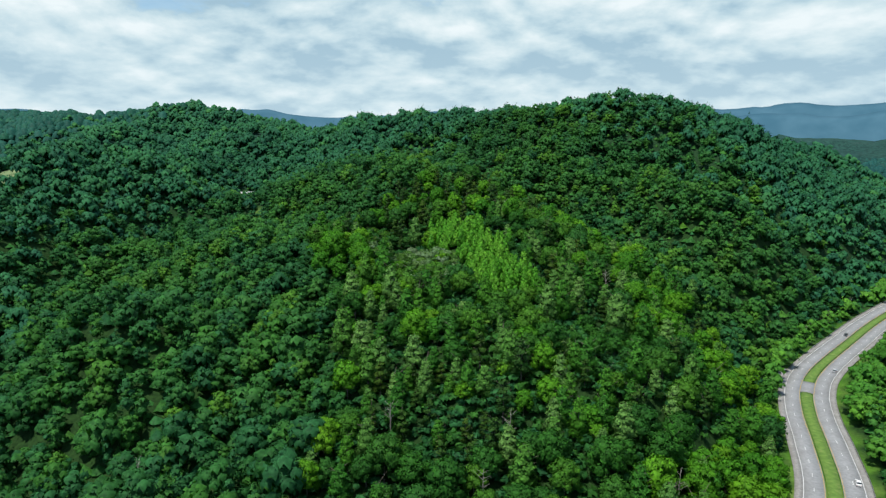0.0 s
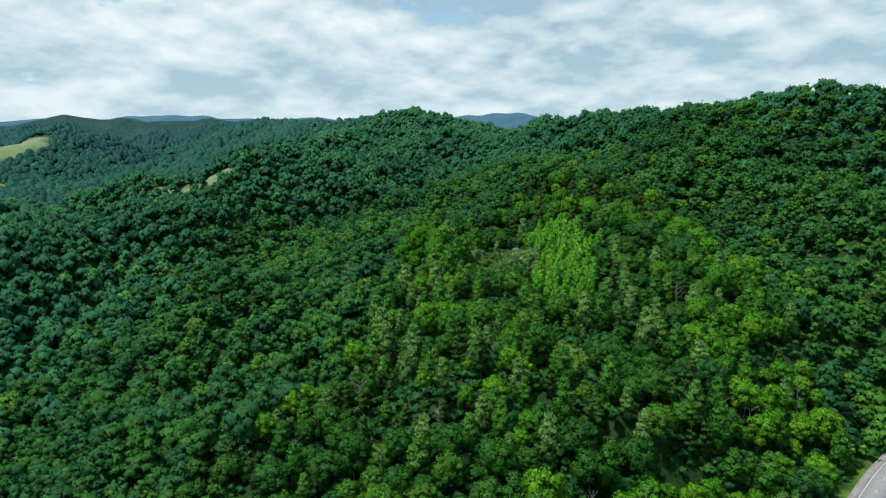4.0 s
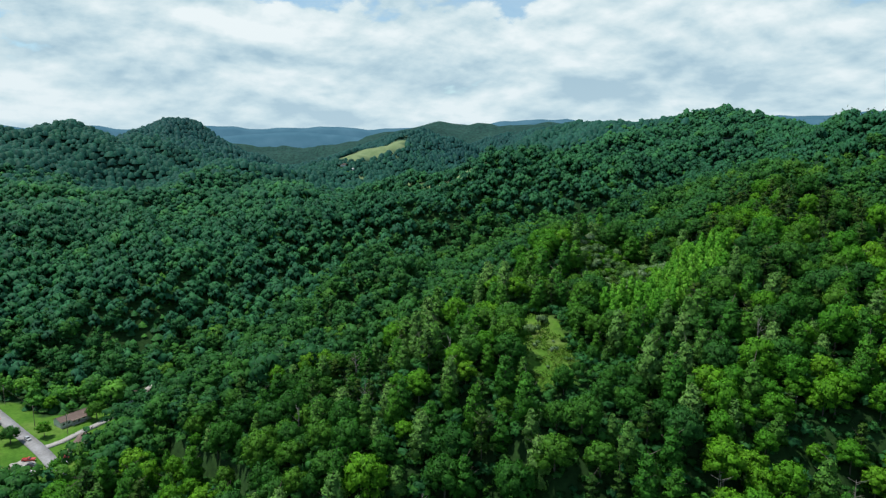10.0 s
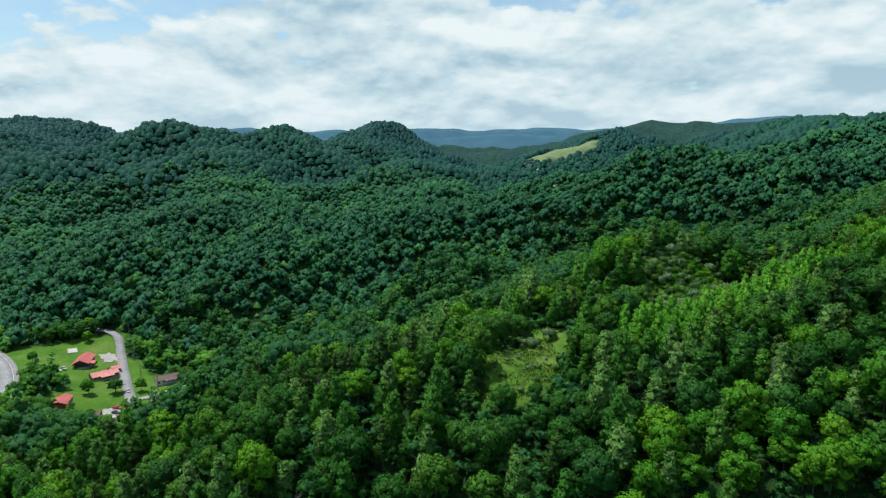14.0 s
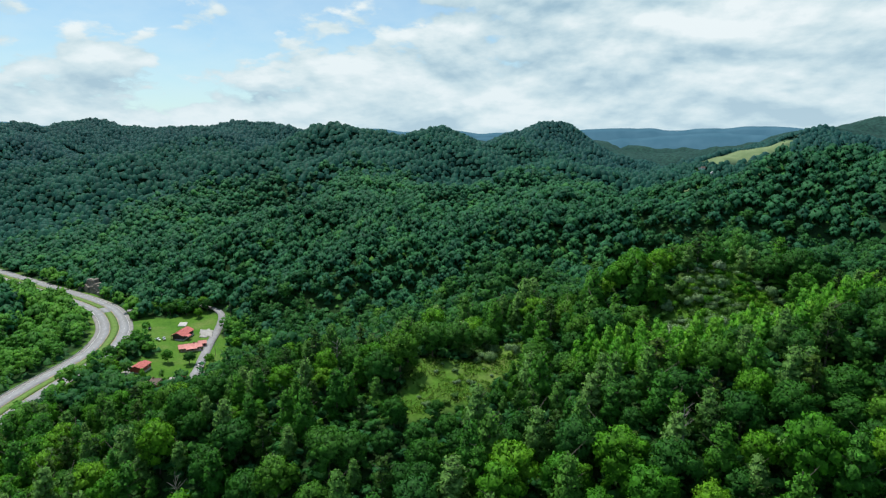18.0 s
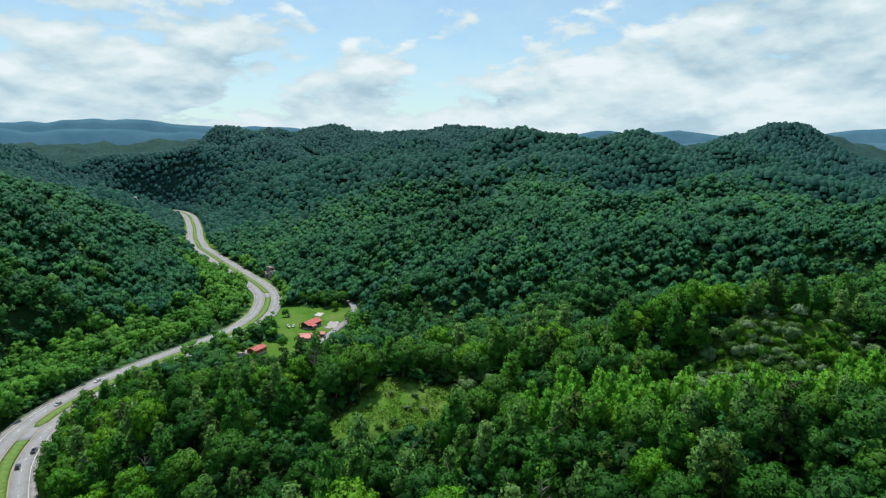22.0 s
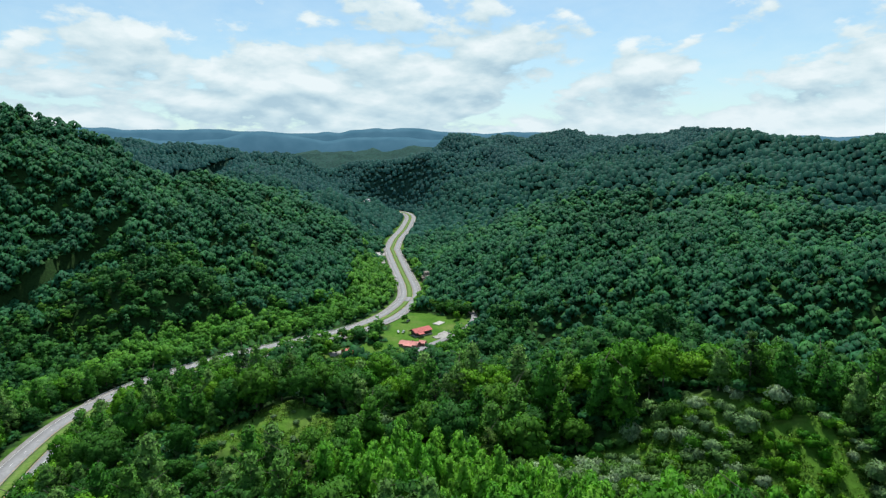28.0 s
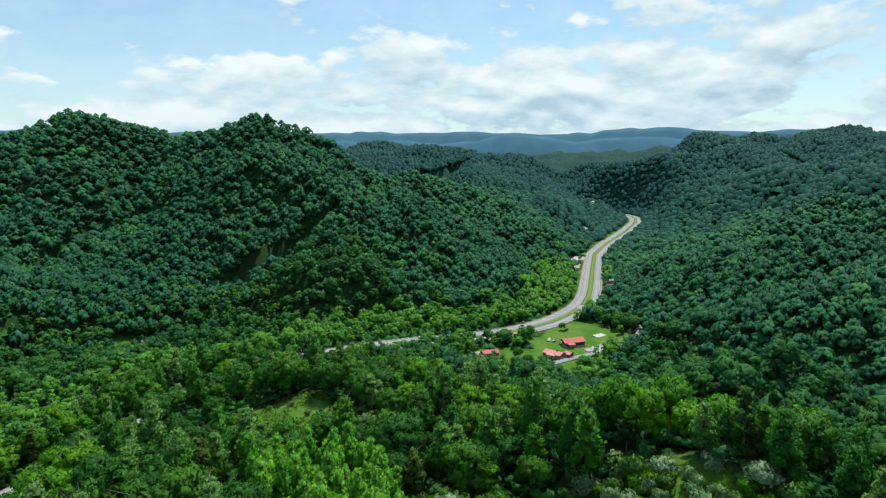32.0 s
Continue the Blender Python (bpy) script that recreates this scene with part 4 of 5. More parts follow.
def heaped(seed, lobes, faces, sprays, size):
    """A tree some way off: a heap of rounded masses of leaves, with loose sprays on them."""
    r = np.random.RandomState(seed)
    tall, wide = 11.8 + 1.6 * r.rand(), 4.3 + 0.7 * r.rand()
    V, F, N, base = [], [], [], 0
    for k in range(lobes):
        t = k / max(1, lobes - 1)
        a, out = 2.4 * k + 0.8 * r.rand(), wide * (0.86 * t ** 0.6)
        rad = (2.5 + 1.0 * t) * (0.85 + 0.35 * r.rand()) * (1.25 if lobes < 6 else 1.0)
        c = np.array((out * math.cos(a), out * math.sin(a), tall - rad * 0.9 - (tall - 7.0) * t ** 1.5 * (0.7 + 0.4 * r.rand())))
        b = r.rand() * 6.283
        turn = np.array(((math.cos(b), -math.sin(b), 0), (math.sin(b), math.cos(b), 0), (0, 0, 1)))
        ball = ICO_V @ turn.T
        V.append(c + ball * rad * (0.82 + 0.36 * r.rand(12))[:, None] * (1, 1, 1.05))
        F.append(ICO_F[:faces] + base)
        o = V[-1] - (0, 0, 4.0)
        N.append(0.75 * ball + 0.65 * o / np.linalg.norm(o, axis=1)[:, None] + 0.1 * r.randn(12, 3))
        base += 12
    V, N = np.concatenate(V), np.concatenate(N)
    if sprays:
        top = np.array([k for k in range(len(V)) if k % 12 < 6])
        at = V[r.choice(top, sprays)] * (0.98 + 0.10 * r.rand(sprays))[:, None] + r.randn(sprays, 3) * 0.5
        tri = np.stack([at, at + r.randn(sprays, 3) * size, at + r.randn(sprays, 3) * size], 1).reshape(-1, 3)
        o = np.repeat(at - (0, 0, 4.0), 3, 0)
        N = np.concatenate([N, o / np.linalg.norm(o, axis=1)[:, None] + np.repeat(r.randn(sprays, 3) * 0.42, 3, 0)])
        F.append(np.arange(3 * sprays).reshape(-1, 3) + base)
        V = np.concatenate([V, tri])
    return V, np.concatenate(F), N / np.linalg.norm(N, axis=1)[:, None]


mid_models = [crown_of(k, 300 + s, 110, 0.6, 0.55, 0.86, 1.0, 10) for s in range(3) for k in ("oak", "poplar", "maple", "oak")]
low_models = [heaped(400 + s, 7, 10, 32, 0.95) for s in range(16)]
plain_models = [heaped(440 + s, 4, 10, 0, 0) for s in range(16)]
far_models, rim_models = [dome(s, 6) for s in range(12)], [dome(40 + s, 4) for s in range(12)]
x, y, r = scatter(-500, 540, -300, 780, 8.4, 6)
d = reach(x, y, r)
keep = (along(SPINE, x, y)[0] >= NEAR) & (d < 290) & wooded(x, y) & in_view(x, y) & (r.rand(len(x)) > 0.05)
hd, _, hs = along(HIGHWAY, x, y)
valley = (hd < np.where(hs > 0, 85, 24)) | (along(HOLLOW[:3], x, y)[0] < 40)
forest("woods_near", x[keep & ~valley], y[keep & ~valley], r, mid_models, leaf_slope, "mixed green summer woods on the slopes round the hill", 1.02)
forest("valley_woods", x[keep & valley], y[keep & valley], r, mid_models, leaf_valley, "lighter green trees along the road and hollow", 0.95)
x, y, r = scatter(-900, 760, -620, 1000, 7.9, 7)
d = reach(x, y, r)
keep = (d >= 290) & (d < 500) & (along(SPINE, x, y)[0] >= NEAR) & wooded(x, y) & in_view(x, y) & (r.rand(len(x)) > 0.04)
hd, _, hs = along(HIGHWAY, x, y)
valley = (hd < np.where(hs > 0, 62, 22)) | (along(HIGHWAY_FAR, x, y)[0] < 45)
forest("woods_middle", x[keep & ~valley], y[keep & ~valley], r, low_models, leaf_hazy_woods, "dense mixed green woods over the middle hills", 1.0)
forest("roadside_woods", x[keep & valley], y[keep & valley], r, low_models, leaf_valley, "lighter green trees lining the far road", 1.0)
# bushes and young growth beneath the trees
x, y, r = scatter(-700, 560, -420, 800, 6.4, 9)
keep = (along(SPINE, x, y)[0] < 520) & (along(SPINE, x, y)[0] > NEAR + 25) & wooded(x, y, 0.5) & in_view(x, y)
forest("undergrowth", x[keep], y[keep], r, [dome(70 + q, 6, 1) for q in range(10)], leaf_slope, "leafy bushes and young growth under the trees", 0.46, 1.2)
x, y, r = scatter(-130, 230, 0, 550, 4.3, 10)
keep = (along(SPINE, x, y)[0] < NEAR + 26) & wooded(x, y, 0.5)
forest("thicket", x[keep], y[keep], r, [crown_of("olive", 500 + q, 22, 0.5, 0.4, 0.9, 1.0, 10) for q in range(8)], leaf_slope, "leafy thicket of bushes beneath the hilltop trees", 1.75, 0.3)
x, y, r = scatter(-2000, 1900, -1700, 2050, 9.2, 8)
d = reach(x, y, r)
wood, seen = wooded(x, y), in_view(x, y)
keep = (d >= 500) & (d < 760) & wood & seen
forest("woods_beyond", x[keep], y[keep], r, plain_models, leaf_hazy_woods, "unbroken dark green woods over the hills beyond", 1.05, -0.8, 0.9)
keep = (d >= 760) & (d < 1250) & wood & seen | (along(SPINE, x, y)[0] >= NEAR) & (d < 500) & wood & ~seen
forest("woods_far", x[keep], y[keep], r, far_models, leaf_hazy_dim, "unbroken dark green woods over the far hills, blued by painted haze", 1.05, -1.6, 0.8)
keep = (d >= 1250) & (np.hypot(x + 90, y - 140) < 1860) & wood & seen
forest("woods_rim", x[keep], y[keep], r, rim_models, leaf_hazy_far, "dark green woods over the farthest hills, blued by painted haze", 1.18, -1.6, 0.8)


# ---- houses in the hollow and along the road ----


def window(parent, x, y, z, wide, high, out):
    """A window on a wall that faces along +-y: frame and pane."""
    s = 1 if out > 0 else -1
    f = part("window", boxes(*[(x - wide / 2 - 0.08, min(y, y + s * 0.06), z - 0.08, x + wide / 2 + 0.08, max(y, y + s * 0.06), z), (x - wide / 2 - 0.08, min(y, y + s * 0.06), z + high, x + wide / 2 + 0.08, max(y, y + s * 0.06), z + high + 0.08), (x - wide / 2 - 0.08, min(y, y + s * 0.06), z, x - wide / 2, max(y, y + s * 0.06), z + high), (x + wide / 2, min(y, y + s * 0.06), z, x + wide / 2 + 0.08, max(y, y + s * 0.06), z + high)]), white_wall, parent, "white window frame")
    part("pane", boxes((x - wide / 2, min(y, y + s * 0.03), z, x + wide / 2, max(y, y + s * 0.03), z + high)), glass, f, "dark window pane")


def gable_house(name, at, turn, size, wall, roof, label, high=2.6, rise=1.6, over=0.5, windows=4, porch=None, chimney=False, category="house"):
    """A gabled house along its x axis: walls, two roof slopes, windows, door, and a porch or chimney."""
    lx, ly = size[0] / 2, size[1] / 2
    z = float(land(*at))
    ob = thing(name, (*at, z), turn, label, category)
    part("foundation", boxes((-lx, -ly, -2.5, lx, ly, 0.35)), concrete, ob, "grey block foundation")
    part("wall", prism([(-ly, 0.35), (ly, 0.35), (ly, high), (0, high + rise - 0.05), (-ly, high)], -lx, lx), wall, ob)
    for s in (1, -1):
        k = (ly + over) / ly
        slope = prism([(0, high + rise), (s * ly * k, high + rise - rise * k), (s * ly * k, high + rise - rise * k + 0.16), (0, high + rise + 0.16)], -lx - over, lx + over)
        r = part("roof", slope, roof, ob)
        if roof in (red_metal, pink_metal, white_roof):
            bm = bmesh.new()
            for x in np.arange(-lx - over + 0.3, lx + over, 1.2):
                p = prism([(0, high + rise + 0.16), (s * ly * k, high + rise - rise * k + 0.16), (s * ly * k, high + rise - rise * k + 0.21), (0, high + rise + 0.21)], x - 0.03, x + 0.03)
                me = bpy.data.meshes.new("seam")
                p.to_mesh(me)
                p.free()
                bm.from_mesh(me)
                bpy.data.meshes.remove(me)
            part("seams", bm, roof, r, "raised seams of the metal roof")
    part("ridge_cap", boxes((-lx - over, -0.14, high + rise + 0.12, lx + over, 0.14, high + rise + 0.24)), roof, ob)
    for k in range(windows):
        x = -lx + (k + 0.5) * 2 * lx / windows
        for s in (1, -1):
            if s < 0 and k == windows // 2:
                part("door", boxes((x - 0.5, -ly - 0.05, 0.4, x + 0.5, -ly, 2.45)), dark_wood, ob, "dark front door")
            else:
                window(ob, x, s * ly, 1.15, 1.1, 1.1, s)
    if porch:
        x0, x1, depth = porch
        part("porch_floor", boxes((x0, -ly - depth, 0.05, x1, -ly, 0.3)), concrete, ob)
        part("porch_roof", prism([(-ly - depth - 0.3, high - 0.45), (-ly, high - 0.02), (-ly, high + 0.1), (-ly - depth - 0.3, high - 0.33)], x0 - 0.3, x1 + 0.3), roof, ob)
        for x in np.linspace(x0 + 0.15, x1 - 0.15, max(2, round((x1 - x0) / 2.8))):
            part("post", boxes((x - 0.07, -ly - depth + 0.05, 0.3, x + 0.07, -ly - depth + 0.19, high - 0.42)), white_wall, ob, "white porch post")
    if chimney:
        part("chimney", boxes((lx * 0.3, -0.4, high, lx * 0.3 + 0.8, 0.4, high + rise + 0.9), (lx * 0.3 - 0.06, -0.46, high + rise + 0.75, lx * 0.3 + 0.86, 0.46, high + rise + 0.9)), brick_wall, ob, "red brick chimney")
    return ob


def barn(at, turn):
    """An open-sided barn: posts, board walls round its middle, a long red metal roof, and a lean-to."""
    z = float(land(*at))
    ob = thing("barn", (*at, z), turn, "dark wooden barn with a long red metal roof on the lawn", "barn")
    part("foundation", boxes((-9.4, -4.6, -2.5, 9.4, 4.6, 0.12)), concrete, ob)
    part("wall", boxes((-6.5, -4.2, 0.12, 8.6, -4.05, 3.4), (-6.5, 4.05, 0.12, 8.6, 4.2, 3.4), (-6.5, -4.05, 0.12, -6.35, 4.05, 3.4)), dark_wood, ob, "dark board wall")
    for x in np.arange(-6.2, 8.5, 0.62):
        part("board", boxes((x - 0.05, -4.26, 0.12, x + 0.05, -4.2, 3.4)), dark_wood, ob)
    part("gable", prism([(-4.2, 3.4), (4.2, 3.4), (0, 5.5)], 8.4, 8.58), dark_wood, ob)
    part("gable", prism([(-4.2, 3.4), (4.2, 3.4), (0, 5.5)], -9.1, -8.92), dark_wood, ob)
    for x in (-9.0, -6.6, -2, 3, 8.5):
        for s in (1, -1):
            part("post", boxes((x - 0.12, s * 4.3 - 0.12, 0, x + 0.12, s * 4.3 + 0.12, 3.4)), dark_wood, ob)
    for s in (1, -1):
        r = part("roof", prism([(0, 5.6), (s * 5.2, 3.05), (s * 5.2, 3.2), (0, 5.76)], -9.7, 9.3), red_metal, ob, "red metal roof")
        for x in np.arange(-9.2, 9.3, 1.5):
            part("seam", prism([(0, 5.76), (s * 5.2, 3.2), (s * 5.2, 3.25), (0, 5.81)], x - 0.03, x + 0.03), red_metal, r)
    part("lean_to_roof", prism([(-5.2, 2.95), (-8.0, 2.3), (-8.0, 2.42), (-5.2, 3.07)], -7.5, -1.5), red_metal, ob, "low red metal lean-to roof")
    for x in (-7.3, -4.5, -1.7):
        part("post", boxes((x - 0.1, -7.9, -0.3, x + 0.1, -7.7, 2.4)), dark_wood, ob)
    return ob


barn((-189, 41), 183)
gable_house("brick_house", (-164, 60), 122, (15, 9), brick_wall, pink_metal, "long brick house with a faded red metal roof", porch=(-3, 4, 2.2), chimney=True, windows=6)
wing = gable_house("brick_wing", (-174, 64), 122, (5, 6), brick_wall, pink_metal, "low brick wing with a faded red metal roof", rise=1.2, windows=2)
gable_house("white_house", (-149, 101), 115, (15.5, 7.5), white_wall, brown_shingle, "long white house with a brown shingle roof", porch=(-3, 5, 1.8), windows=6, high=3.1, rise=1.5)
gable_house("brown_house", (-95, 70), 95, (15, 10), brick_wall, brown_shingle, "brick ranch house with a brown hipped roof among trees", rise=2.0, porch=(1, 6, 2.0), windows=4, chimney=True)
gable_house("mobile_home", (-114, 102), 160, (17, 4.8), white_wall, brown_shingle, "narrow white mobile home with a rusty brown roof", rise=0.7, over=0.25, windows=6)
gable_house("cabin", (-161, 136), 40, (9, 6.5), white_wall, brown_shingle, "small white cabin at the edge of the woods", windows=3)
gable_house("red_shed", (-114, 53), 3, (12, 7.5), red_boards, red_metal, "open shed with a bright red metal roof", high=3.0, rise=1.3, windows=2, category="shed")
gable_house("ridge_house", (-212, 677), 30, (14, 8), white_wall, white_roof, "white house with a pale roof high in the woods", windows=4)
gable_house("roadside_house", (-362, -292), 60, (14, 9), white_wall, white_roof, "white roadside house with a pale metal roof", windows=4, rise=2.0)
gable_house("dark_house", (-392, -356), 60, (11, 8), dark_wood, brown_shingle, "dark roadside house under trees", windows=3, rise=2.0)
gable_house("field_house", (-1088, 700), 20, (15, 9), white_wall, white_roof, "white farmhouse below the pasture", windows=4, rise=2.2)
gable_house("valley_house", (-1112, 690), 70, (13, 8), white_wall, brown_shingle, "pale farmhouse in the far valley", windows=4, rise=2.0)
gable_house("creek_house", (149, -95), 10, (9, 6), dark_wood, brown_shingle, "small dark cabin on a mown clearing", windows=2)


def yard(name, at, turn, size, label, material, category="gravel", lift=0.12, ragged=0.0, kind="structure"):
    """A thin bed that lies on the ground as the ground runs, with a worn edge."""
    ob = thing(name, (*at, 0), 0, label, category, kind=kind)
    u, v = np.meshgrid(np.linspace(-1, 1, 17), np.linspace(-1, 1, 13))
    k = 1 + ragged * value_noise(u * 9, v * 9, 4.0, at[0] * 0.1)
    x, y = u * size[0] * k, v * size[1] * k
    c, q = math.cos(radians(turn)), math.sin(radians(turn))
    x, y = x * c - y * q, x * q + y * c
    z = land(x + at[0], y + at[1]) + lift
    n, top = u.size, np.stack([x, y, z], -1).reshape(-1, 3)
    i, j = np.meshgrid(np.arange(12), np.arange(16), indexing="ij")
    f = (i * 17 + j).ravel()
    edge = [*range(17), *range(33, n, 17), *range(n - 2, n - 18, -1), *range(n - 34, 0, -17)]
    rim = [(a, a + n, b + n, b) for a, b in zip(edge, edge[1:] + edge[:1])]
    me = mesh_of("bed", np.concatenate([top, top - (0, 0, 0.6)]), np.concatenate([np.stack([f, f + 1, f + 18, f + 17], 1), np.array(rim)]), material)
    part("bed", me, material, ob)
    return ob


yard("slab", (-223, 23), 20, (5.5, 3.0), "bare concrete slab on the lawn", concrete, "slab", 0.16, kind="")
yard("parking_patch", (-205, 52), 205, (11, 4.5), "pale gravel parking patch beside the lane", gravel, ragged=0.25)
yard("gravel_yard", (-104, 80), 15, (9, 4.5), "worn pale gravel yard beside a house", gravel, ragged=0.15)
yard("dirt_yard", (-108, 49), 5, (9, 3), "bare dirt yard beside the open shed", gravel, ragged=0.25)
yard("gravel_yard", (-350, -268), 60, (14, 7), "worn pale gravel yard beside the road", gravel, ragged=0.2)
yard("gravel_yard", (-385, -322), 60, (16, 8), "worn pale gravel yard beside a roadside house", gravel, ragged=0.2)
yard("gravel_yard", (-422, -386), 55, (12, 6), "worn pale gravel yard beside the road", gravel, ragged=0.2)
yard("side_road", (-520, -558), 55, (22, 2.6), "pale side road among the valley trees", old_asphalt, "road")
yard("creek_bank", (-247, -124), 60, (9, 2.2), "pale strip of bare bank among roadside trees", gravel, ragged=0.3)
yard("far_yard", (-672, -818), 50, (12, 7), "pale gravel yard far up the valley", gravel, ragged=0.2)
gable_house("depot", (-680, -826), 50, (16, 9), white_wall, white_roof, "pale roadside building far up the valley", windows=4, rise=1.6)

# ---- vehicles ----


def car(at, turn, paint, label, truck=False, z=None):
    """A car: body, cabin with glass, wheels with tyre and rim, lamps."""
    z = float(land(*at)) + 0.1 if z is None else z
    ob = thing("pickup_truck" if truck else "car", (*at, z), turn, label, "truck" if truck else "car")
    long, wide = (2.75, 0.98) if truck else (2.3, 0.9)
    body = prism([(-long, 0.38), (long, 0.38), (long + 0.05, 0.75), (long - 0.25, 0.92), (0.9, 1.0), (-long + 0.1, 1.02), (-long, 0.8)], -wide, wide)
    body.transform(Matrix.Rotation(radians(-90), 4, "Z"))
    part("body", body, paint, ob)
    front, rear = (0.95, -0.55) if truck else (1.05, -1.7)
    cabin = prism([(rear, 0.98), (front, 0.98), (front - 0.65, 1.5), (rear + 0.3, 1.52)], -wide + 0.1, wide - 0.1)
    cabin.transform(Matrix.Rotation(radians(-90), 4, "Z"))
    c = part("cabin", cabin, glass, ob, "dark glass cabin")
    part("cabin_roof", boxes((rear + 0.3, -wide + 0.12, 1.5, front - 0.62, wide - 0.12, 1.57)), paint, c)
    if truck:
        part("bed", boxes((-long + 0.1, -wide + 0.08, 1.0, -0.6, -wide + 0.16, 1.25), (-long + 0.1, wide - 0.16, 1.0, -0.6, wide - 0.08, 1.25), (-long + 0.06, -wide + 0.08, 1.0, -long + 0.14, wide - 0.08, 1.25)), paint, ob)
    for x in (-long * 0.62, long * 0.62):
        for s in (1, -1):
            w = part("wheel", rod(bmesh.new(), (x, s * (wide - 0.16), 0.33), (x, s * (wide + 0.03), 0.33), 0.34, 0.34, 12), rubber, ob, "black tyre")
            part("rim", rod(bmesh.new(), (x, s * (wide + 0.03), 0.33), (x, s * (wide + 0.05), 0.33), 0.2, 0.18, 8), grey_steel, w, "grey rim")
    for s in (1, -1):
        part("headlight", boxes((long - 0.05, s * 0.62 - 0.15, 0.62, long + 0.07, s * 0.62 + 0.15, 0.78)), white_line, ob)
        part("tail_light", boxes((-long - 0.04, s * 0.66 - 0.12, 0.66, -long + 0.04, s * 0.66 + 0.12, 0.84)), paint_red, ob)
    return ob


car((-104, 82.5), 60, paint_black, "black car parked on a gravel yard", z=float(land(-104, 80)) + 0.13)
car((-98, 81), 75, paint_white, "white car parked on a gravel yard", z=float(land(-104, 80)) + 0.13)
car((-111, 81.5), 70, paint_red, "red pickup truck parked on a gravel yard", True, z=float(land(-104, 80)) + 0.13)
car((-98, 95), 110, paint_white, "white car parked on the grass by the lane")
car((-104, 96.5), 60, paint_red, "red car parked beside the mobile home")
car((-136, 81), 20, paint_silver, "silver car parked under a tree by the lane")
car((-173, 31), 60, paint_white, "white car parked on the lawn by the barn")
car((-177, 33), 40, paint_silver, "silver car parked on the lawn by the barn")
car((-199, 9), 30, paint_black, "dark pickup truck parked on the lawn", True)
for s, off, paint, words, truck in ((640, 8.4, paint_white, "white car driving on the highway", False), (705, 5.0, paint_white, "white car driving on the highway", False), (790, -5.1, paint_black, "dark car driving on the highway", False), (806, -8.5, paint_black, "black pickup truck driving on the highway", True), (868, 5.2, paint_silver, "silver car driving on the highway", False), (905, 8.4, paint_white, "white van-like car driving on the highway", False), (500, 8.3, paint_silver, "silver car driving on the highway", False), (420, -5.2, paint_black, "black car driving on the highway", False)):
    p, turn = place_on(s)
    q = Matrix.Translation(p) @ pose(0, 0, 0, 0, 0, turn) @ pose(0, off, 0)
    car((q.translation.x, q.translation.y), turn if off < 0 else turn + 180, paint, words, truck, q.translation.z + 0.31)


# ---- roadside: rails, poles, cables, rock ----
rail = thing("guard_rail", label="weathered steel guard rail along the road shoulder", category="guard rail")
for s0, s1, off in ((180, 470, -13.0), (560, 660, 12.9), (820, 1060, 12.9)):
    pick = (steps >= s0) & (steps <= s1)
    sign = 1 if off > 0 else -1
    for lift in (0.95, 0.72):
        part("rail", mesh_of("rail", *ribbon(route_all[pick], off + 0.05, off - 0.05, lift, 0.14), grey_steel), grey_steel, rail)
    post = bpy.data.meshes.new("post")
    bm = boxes((-0.07, -0.07, 0, 0.07, 0.07, 0.85))
    bm.to_mesh(post)
    bm.free()
    post.materials.append(pole_wood)
    for s in np.arange(s0, s1, 4.0):
        p, turn = place_on(s)
        part("post", post, pole_wood, rail, m=Matrix.Translation(p) @ pose(0, 0, 0, 0, 0, turn) @ pose(0, off - sign * 0.14, 0.05))


def utility_pole(at, turn, high=11.0):
    z = float(land(*at))
    ob = thing("utility_pole", (*at, z), turn, "weathered wooden utility pole with a crossarm", "pole", "poles along the highway")
    part("shaft", rod(bmesh.new(), (0, 0, -1.5), (0, 0, high), 0.17, 0.11, 8), pole_wood, ob)
    arm = part("crossarm", boxes((-1.25, -0.06, high - 0.75, 1.25, 0.06, high - 0.6)), pole_wood, ob)
    for x in (-1.1, 0.0, 1.1):
        part("insulator", rod(bmesh.new(), (x, 0, high - 0.6), (x, 0, high - 0.38), 0.06, 0.04, 6), concrete, arm)
    part("transformer", rod(bmesh.new(), (0.35, 0, high - 2.6), (0.35, 0, high - 1.6), 0.22, 0.22, 10), grey_steel, ob)
    return Vector((*at, z + high - 0.4)), turn


def cables(tops):
    for (p, ta), (q, tb) in zip(tops, tops[1:]):
        for x in (-1.1, 0.0, 1.1):
            a, b = p + Vector((x * math.cos(radians(ta)), x * math.sin(radians(ta)), 0)), q + Vector((x * math.cos(radians(tb)), x * math.sin(radians(tb)), 0))
            bm = bmesh.new()
            n = 10
            pts = [a.lerp(b, k / n) - Vector((0, 0, 4 * (b - a).length * 0.018 * (k / n) * (1 - k / n))) for k in range(n + 1)]
            for c, d in zip(pts, pts[1:]):
                rod(bm, c, d, 0.02, 0.02, 3)
            me = bpy.data.meshes.new("power_cable")
            bm.to_mesh(me)
            bm.free()
            me.materials.append(cable_mat)
            tagged(new("power_cable", me), "thin black power cable between poles", "cable", "cables along the highway")


side_poles = []
for s, off in ((90, -19), (140, -19), (196, -20), (250, -19), (300, -20), (352, -21), (405, -20), (455, -20)):
    p, turn = place_on(s)
    q = Matrix.Translation(p) @ pose(0, 0, 0, 0, 0, turn) @ pose(0, off, 0)
    side_poles.append(utility_pole((q.translation.x, q.translation.y), turn + 90))
cables(side_poles)
cables([utility_pole((186, 338), 40), utility_pole((150, 300), 40), utility_pole((118, 262), 30)])
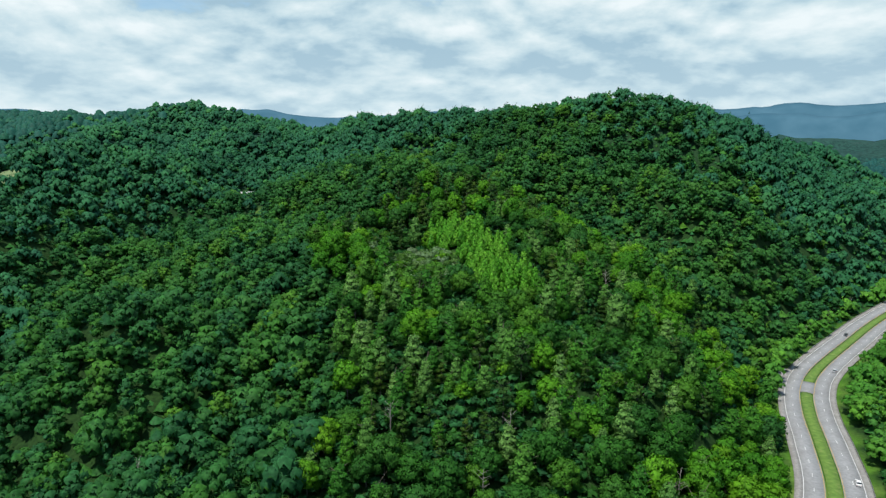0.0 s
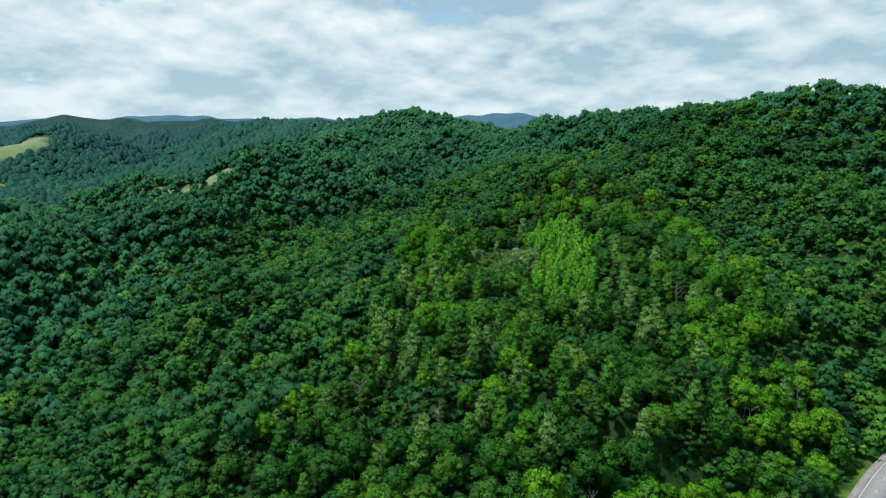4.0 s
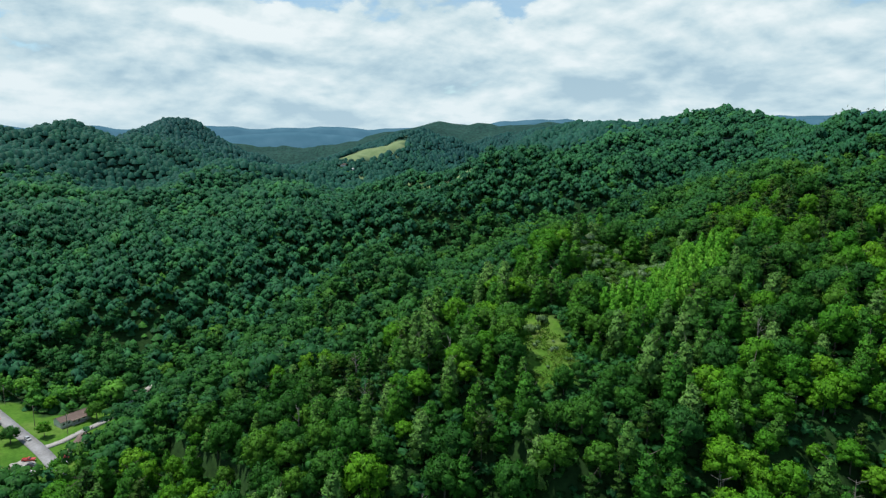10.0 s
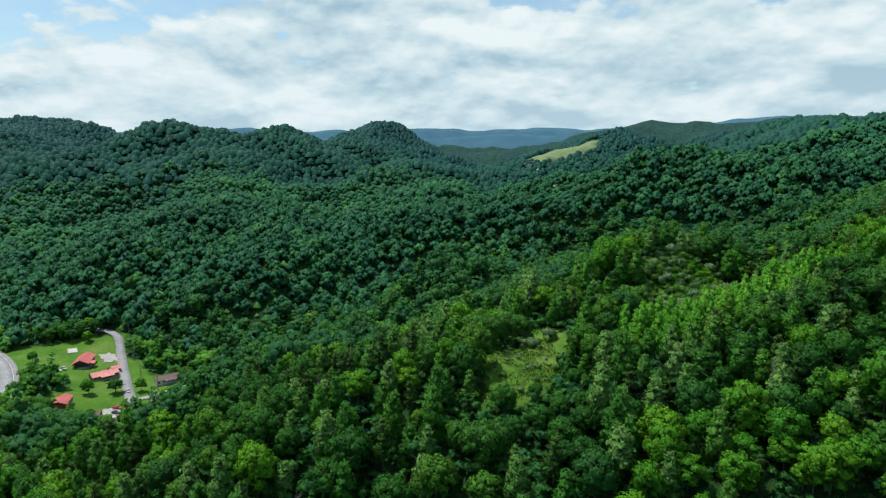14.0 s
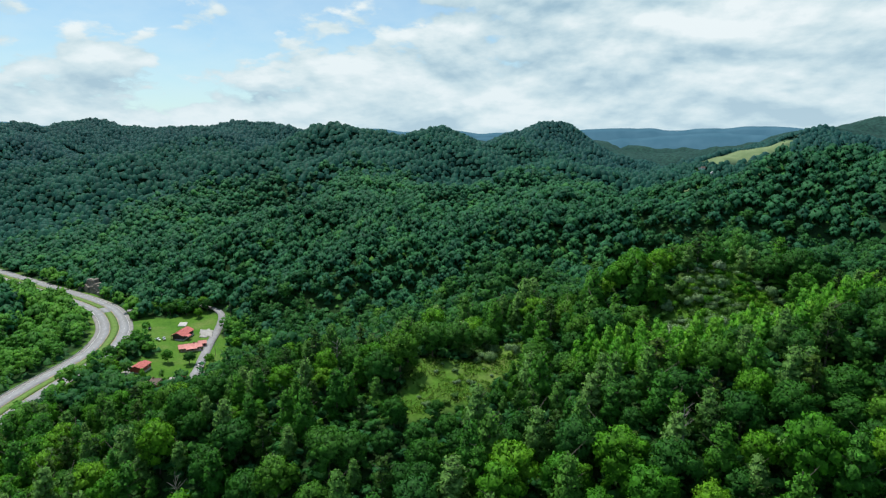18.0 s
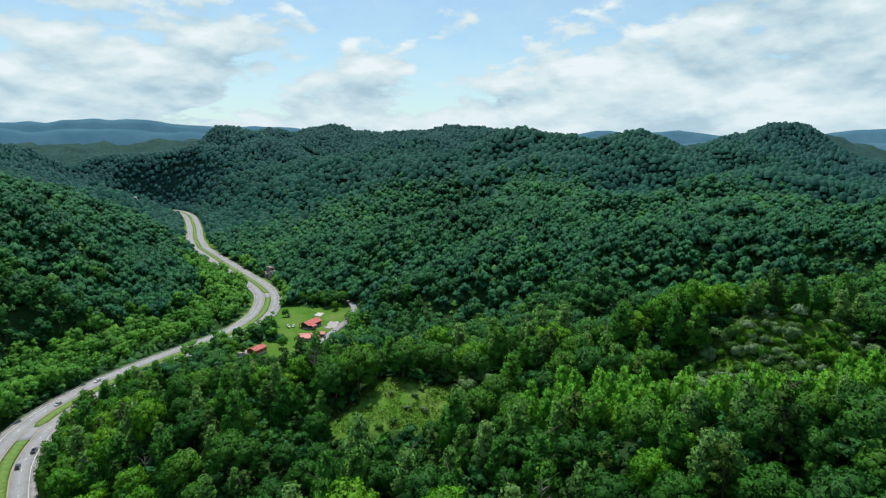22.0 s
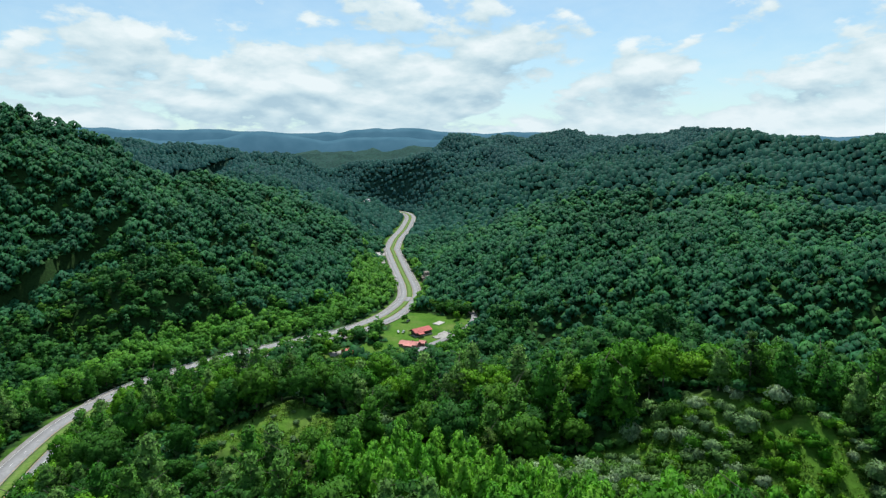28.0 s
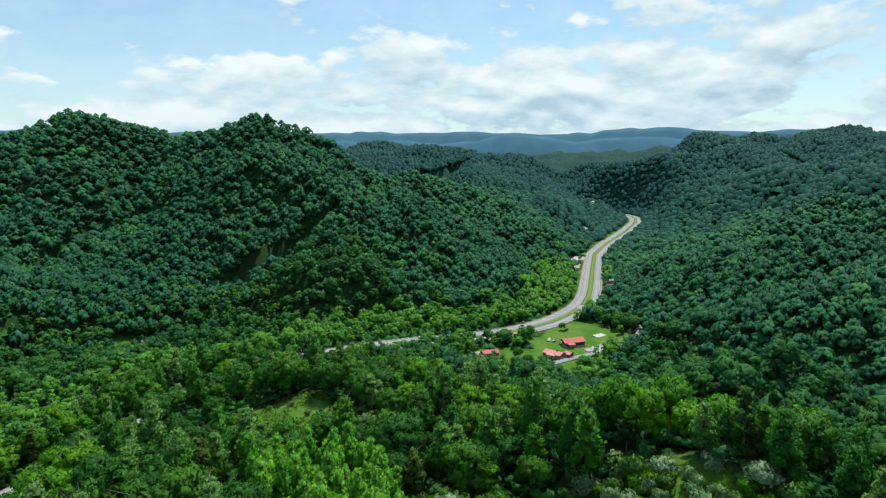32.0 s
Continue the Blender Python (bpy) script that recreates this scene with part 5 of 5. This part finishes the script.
cables([utility_pole((-268, -20), 90), utility_pole((-268, 18), 90), utility_pole((-240, 56), 20), utility_pole((-196, 70), 10), utility_pole((-153, 84), 10), utility_pole((-134, 98), 10)])

# rock cut above the road
cut = thing("rock_cut", (-313, -120, float(land(-309, -118))), 59, "bare grey-brown rock face blasted beside the road", "rock", kind="structure")
rr = random.Random(4)
for k in range(16):
    x = -21 + 42 * (k / 15)
    h = 14 * (1 - abs(x) / 34) * rr.uniform(0.75, 1.1)
    bm = bmesh.new()
    box(bm, x - 2.0, rr.uniform(-1.2, 0.2), -3, x + 2.0, 6, h * 0.55)
    box(bm, x - 1.7, rr.uniform(0.6, 1.6), h * 0.5, x + 1.8, 7, h)
    for v in bm.verts:
        v.co += Vector((rr.uniform(-0.5, 0.5), rr.uniform(-0.4, 0.4), rr.uniform(-0.6, 0.6)))
    part("rock", bm, rock_mat, cut)

# dead trees among the living
r = np.random.RandomState(21)
snag = [trunk_of("snag", s) for s in range(4)]
for px, py in ((12, 168), (-18, 205), (30, 222), (75, 182), (120, 260), (-60, 250), (22, 190), (88, 330), (-130, 180), (-105, 200), (60, 150), (140, 300)):
    t = thing("dead_tree", (px, py, float(land(px, py)) - 0.5), r.rand() * 360, "bare grey dead tree among green crowns", "tree", "dead trees")
    part("trunk", snag[r.randint(4)], dead_wood, t)
# yard trees round the houses
for px, py, kind, big in ((-134, 60, "maple", 0.8), (-136, 88, "maple", 0.7), (-144, 38, "oak", 0.9), (-152, 30, "oak", 1.0), (-160, 22, "maple", 0.9), (-135, 30, "oak", 0.95), (-122, 28, "oak", 0.9), (-108, 26, "maple", 0.8), (-92, 50, "maple", 0.8), (-84, 58, "oak", 0.8), (-104, 60, "sapling", 0.9), (-243, -14, "oak", 0.95), (-248, -5, "maple", 1.0), (-242, 2, "oak", 1.0), (-252, 4, "oak", 1.0), (-247, 10, "maple", 0.95), (-254, 14, "oak", 1.05), (-249, 21, "oak", 1.0), (-243, 16, "oak", 0.85), (-252, 30, "oak", 0.95), (-257, 24, "maple", 0.9), (-240, 28, "maple", 0.7), (-170, 92, "maple", 0.8), (-146, 112, "oak", 0.9), (-86, 92, "maple", 0.8), (-136, 74, "oak", 0.8), (-196, 8, "maple", 0.6), (76, 133, "oak", 1.3), (64, 117, "oak", 1.2), (55, 104, "maple", 1.1), (-103, 50, "oak", 0.75), (-100, 44, "maple", 0.8), (-94, 38, "oak", 0.8)):
    plant(kind, px, py, big, r.rand() * 360, r.randint(4), 0.85)

for px, py, kind, big in ((20, 88, "poplar", 1.15), (27, 93, "maple", 1.2), (12, 84, "poplar", 1.1), (2, 77, "maple", 1.15), (-7, 72, "poplar", 1.05), (34, 101, "poplar", 1.15), (-15, 67, "maple", 1.1), (-23, 63, "poplar", 1.1), (42, 110, "maple", 1.15), (8, 92, "maple", 1.1)):
    plant(kind, px, py, big, r.rand() * 360, r.randint(4), 1.0)

# rough grass and weeds in the clearings
r = np.random.RandomState(33)
tufts = []
for q in range(8):
    v = []
    for k in range(9):
        b, h = r.rand() * 6.283, 0.35 + 0.5 * r.rand()
        c = np.array((r.randn() * 0.35, r.randn() * 0.35, 0))
        u = np.array((math.cos(b), math.sin(b), 0)) * 0.22
        v += [c - u, c + u, c + (r.randn() * 0.25, r.randn() * 0.25, h)]
    v = np.array(v)
    w = np.tile((0.0, 0.0, 1.0), (27, 1)) + 0.35 * r.randn(27, 3)
    tufts.append((v, np.arange(27).reshape(-1, 3), w / np.linalg.norm(w, axis=1)[:, None]))
x, y, r = scatter(-80, 70, 236, 450, 1.25, 35)
keep = (inside(MEADOW, x, y) | inside(SCRUB, x, y)) & (value_noise(x, y, 6, 30) > -0.35)
forest("meadow_weeds", x[keep], y[keep], r, tufts, foliage("weed_leaves", [(0.07, 0.20, 0.018), (0.10, 0.25, 0.025), (0.13, 0.26, 0.04), (0.17, 0.25, 0.07)], joined=True, leaf=2.0), "tall rough grass and weeds in the hilltop clearings", 1.0, 0.05)
x, y, r = scatter(0, 56, 240, 292, 6.0, 36)
keep = inside(MEADOW, x, y) & (r.rand(len(x)) > 0.45)
for px, py in zip(x[keep], y[keep]):
    plant("olive", px, py, 0.35 + 0.5 * r.rand(), r.rand() * 360, r.randint(4), 0.8)
# a gravel turnout beside the road
p, turn = place_on(522)
q = Matrix.Translation(p) @ pose(0, 0, 0, 0, 0, turn) @ pose(0, -15.2, 0)
spot = thing("turnout", (q.translation.x, q.translation.y, q.translation.z), turn, "worn gravel turnout beside the road", "gravel", kind="structure")
part("bed", boxes((-10, -2.2, -1.0, 10, 2.2, 0.24)), gravel, spot)
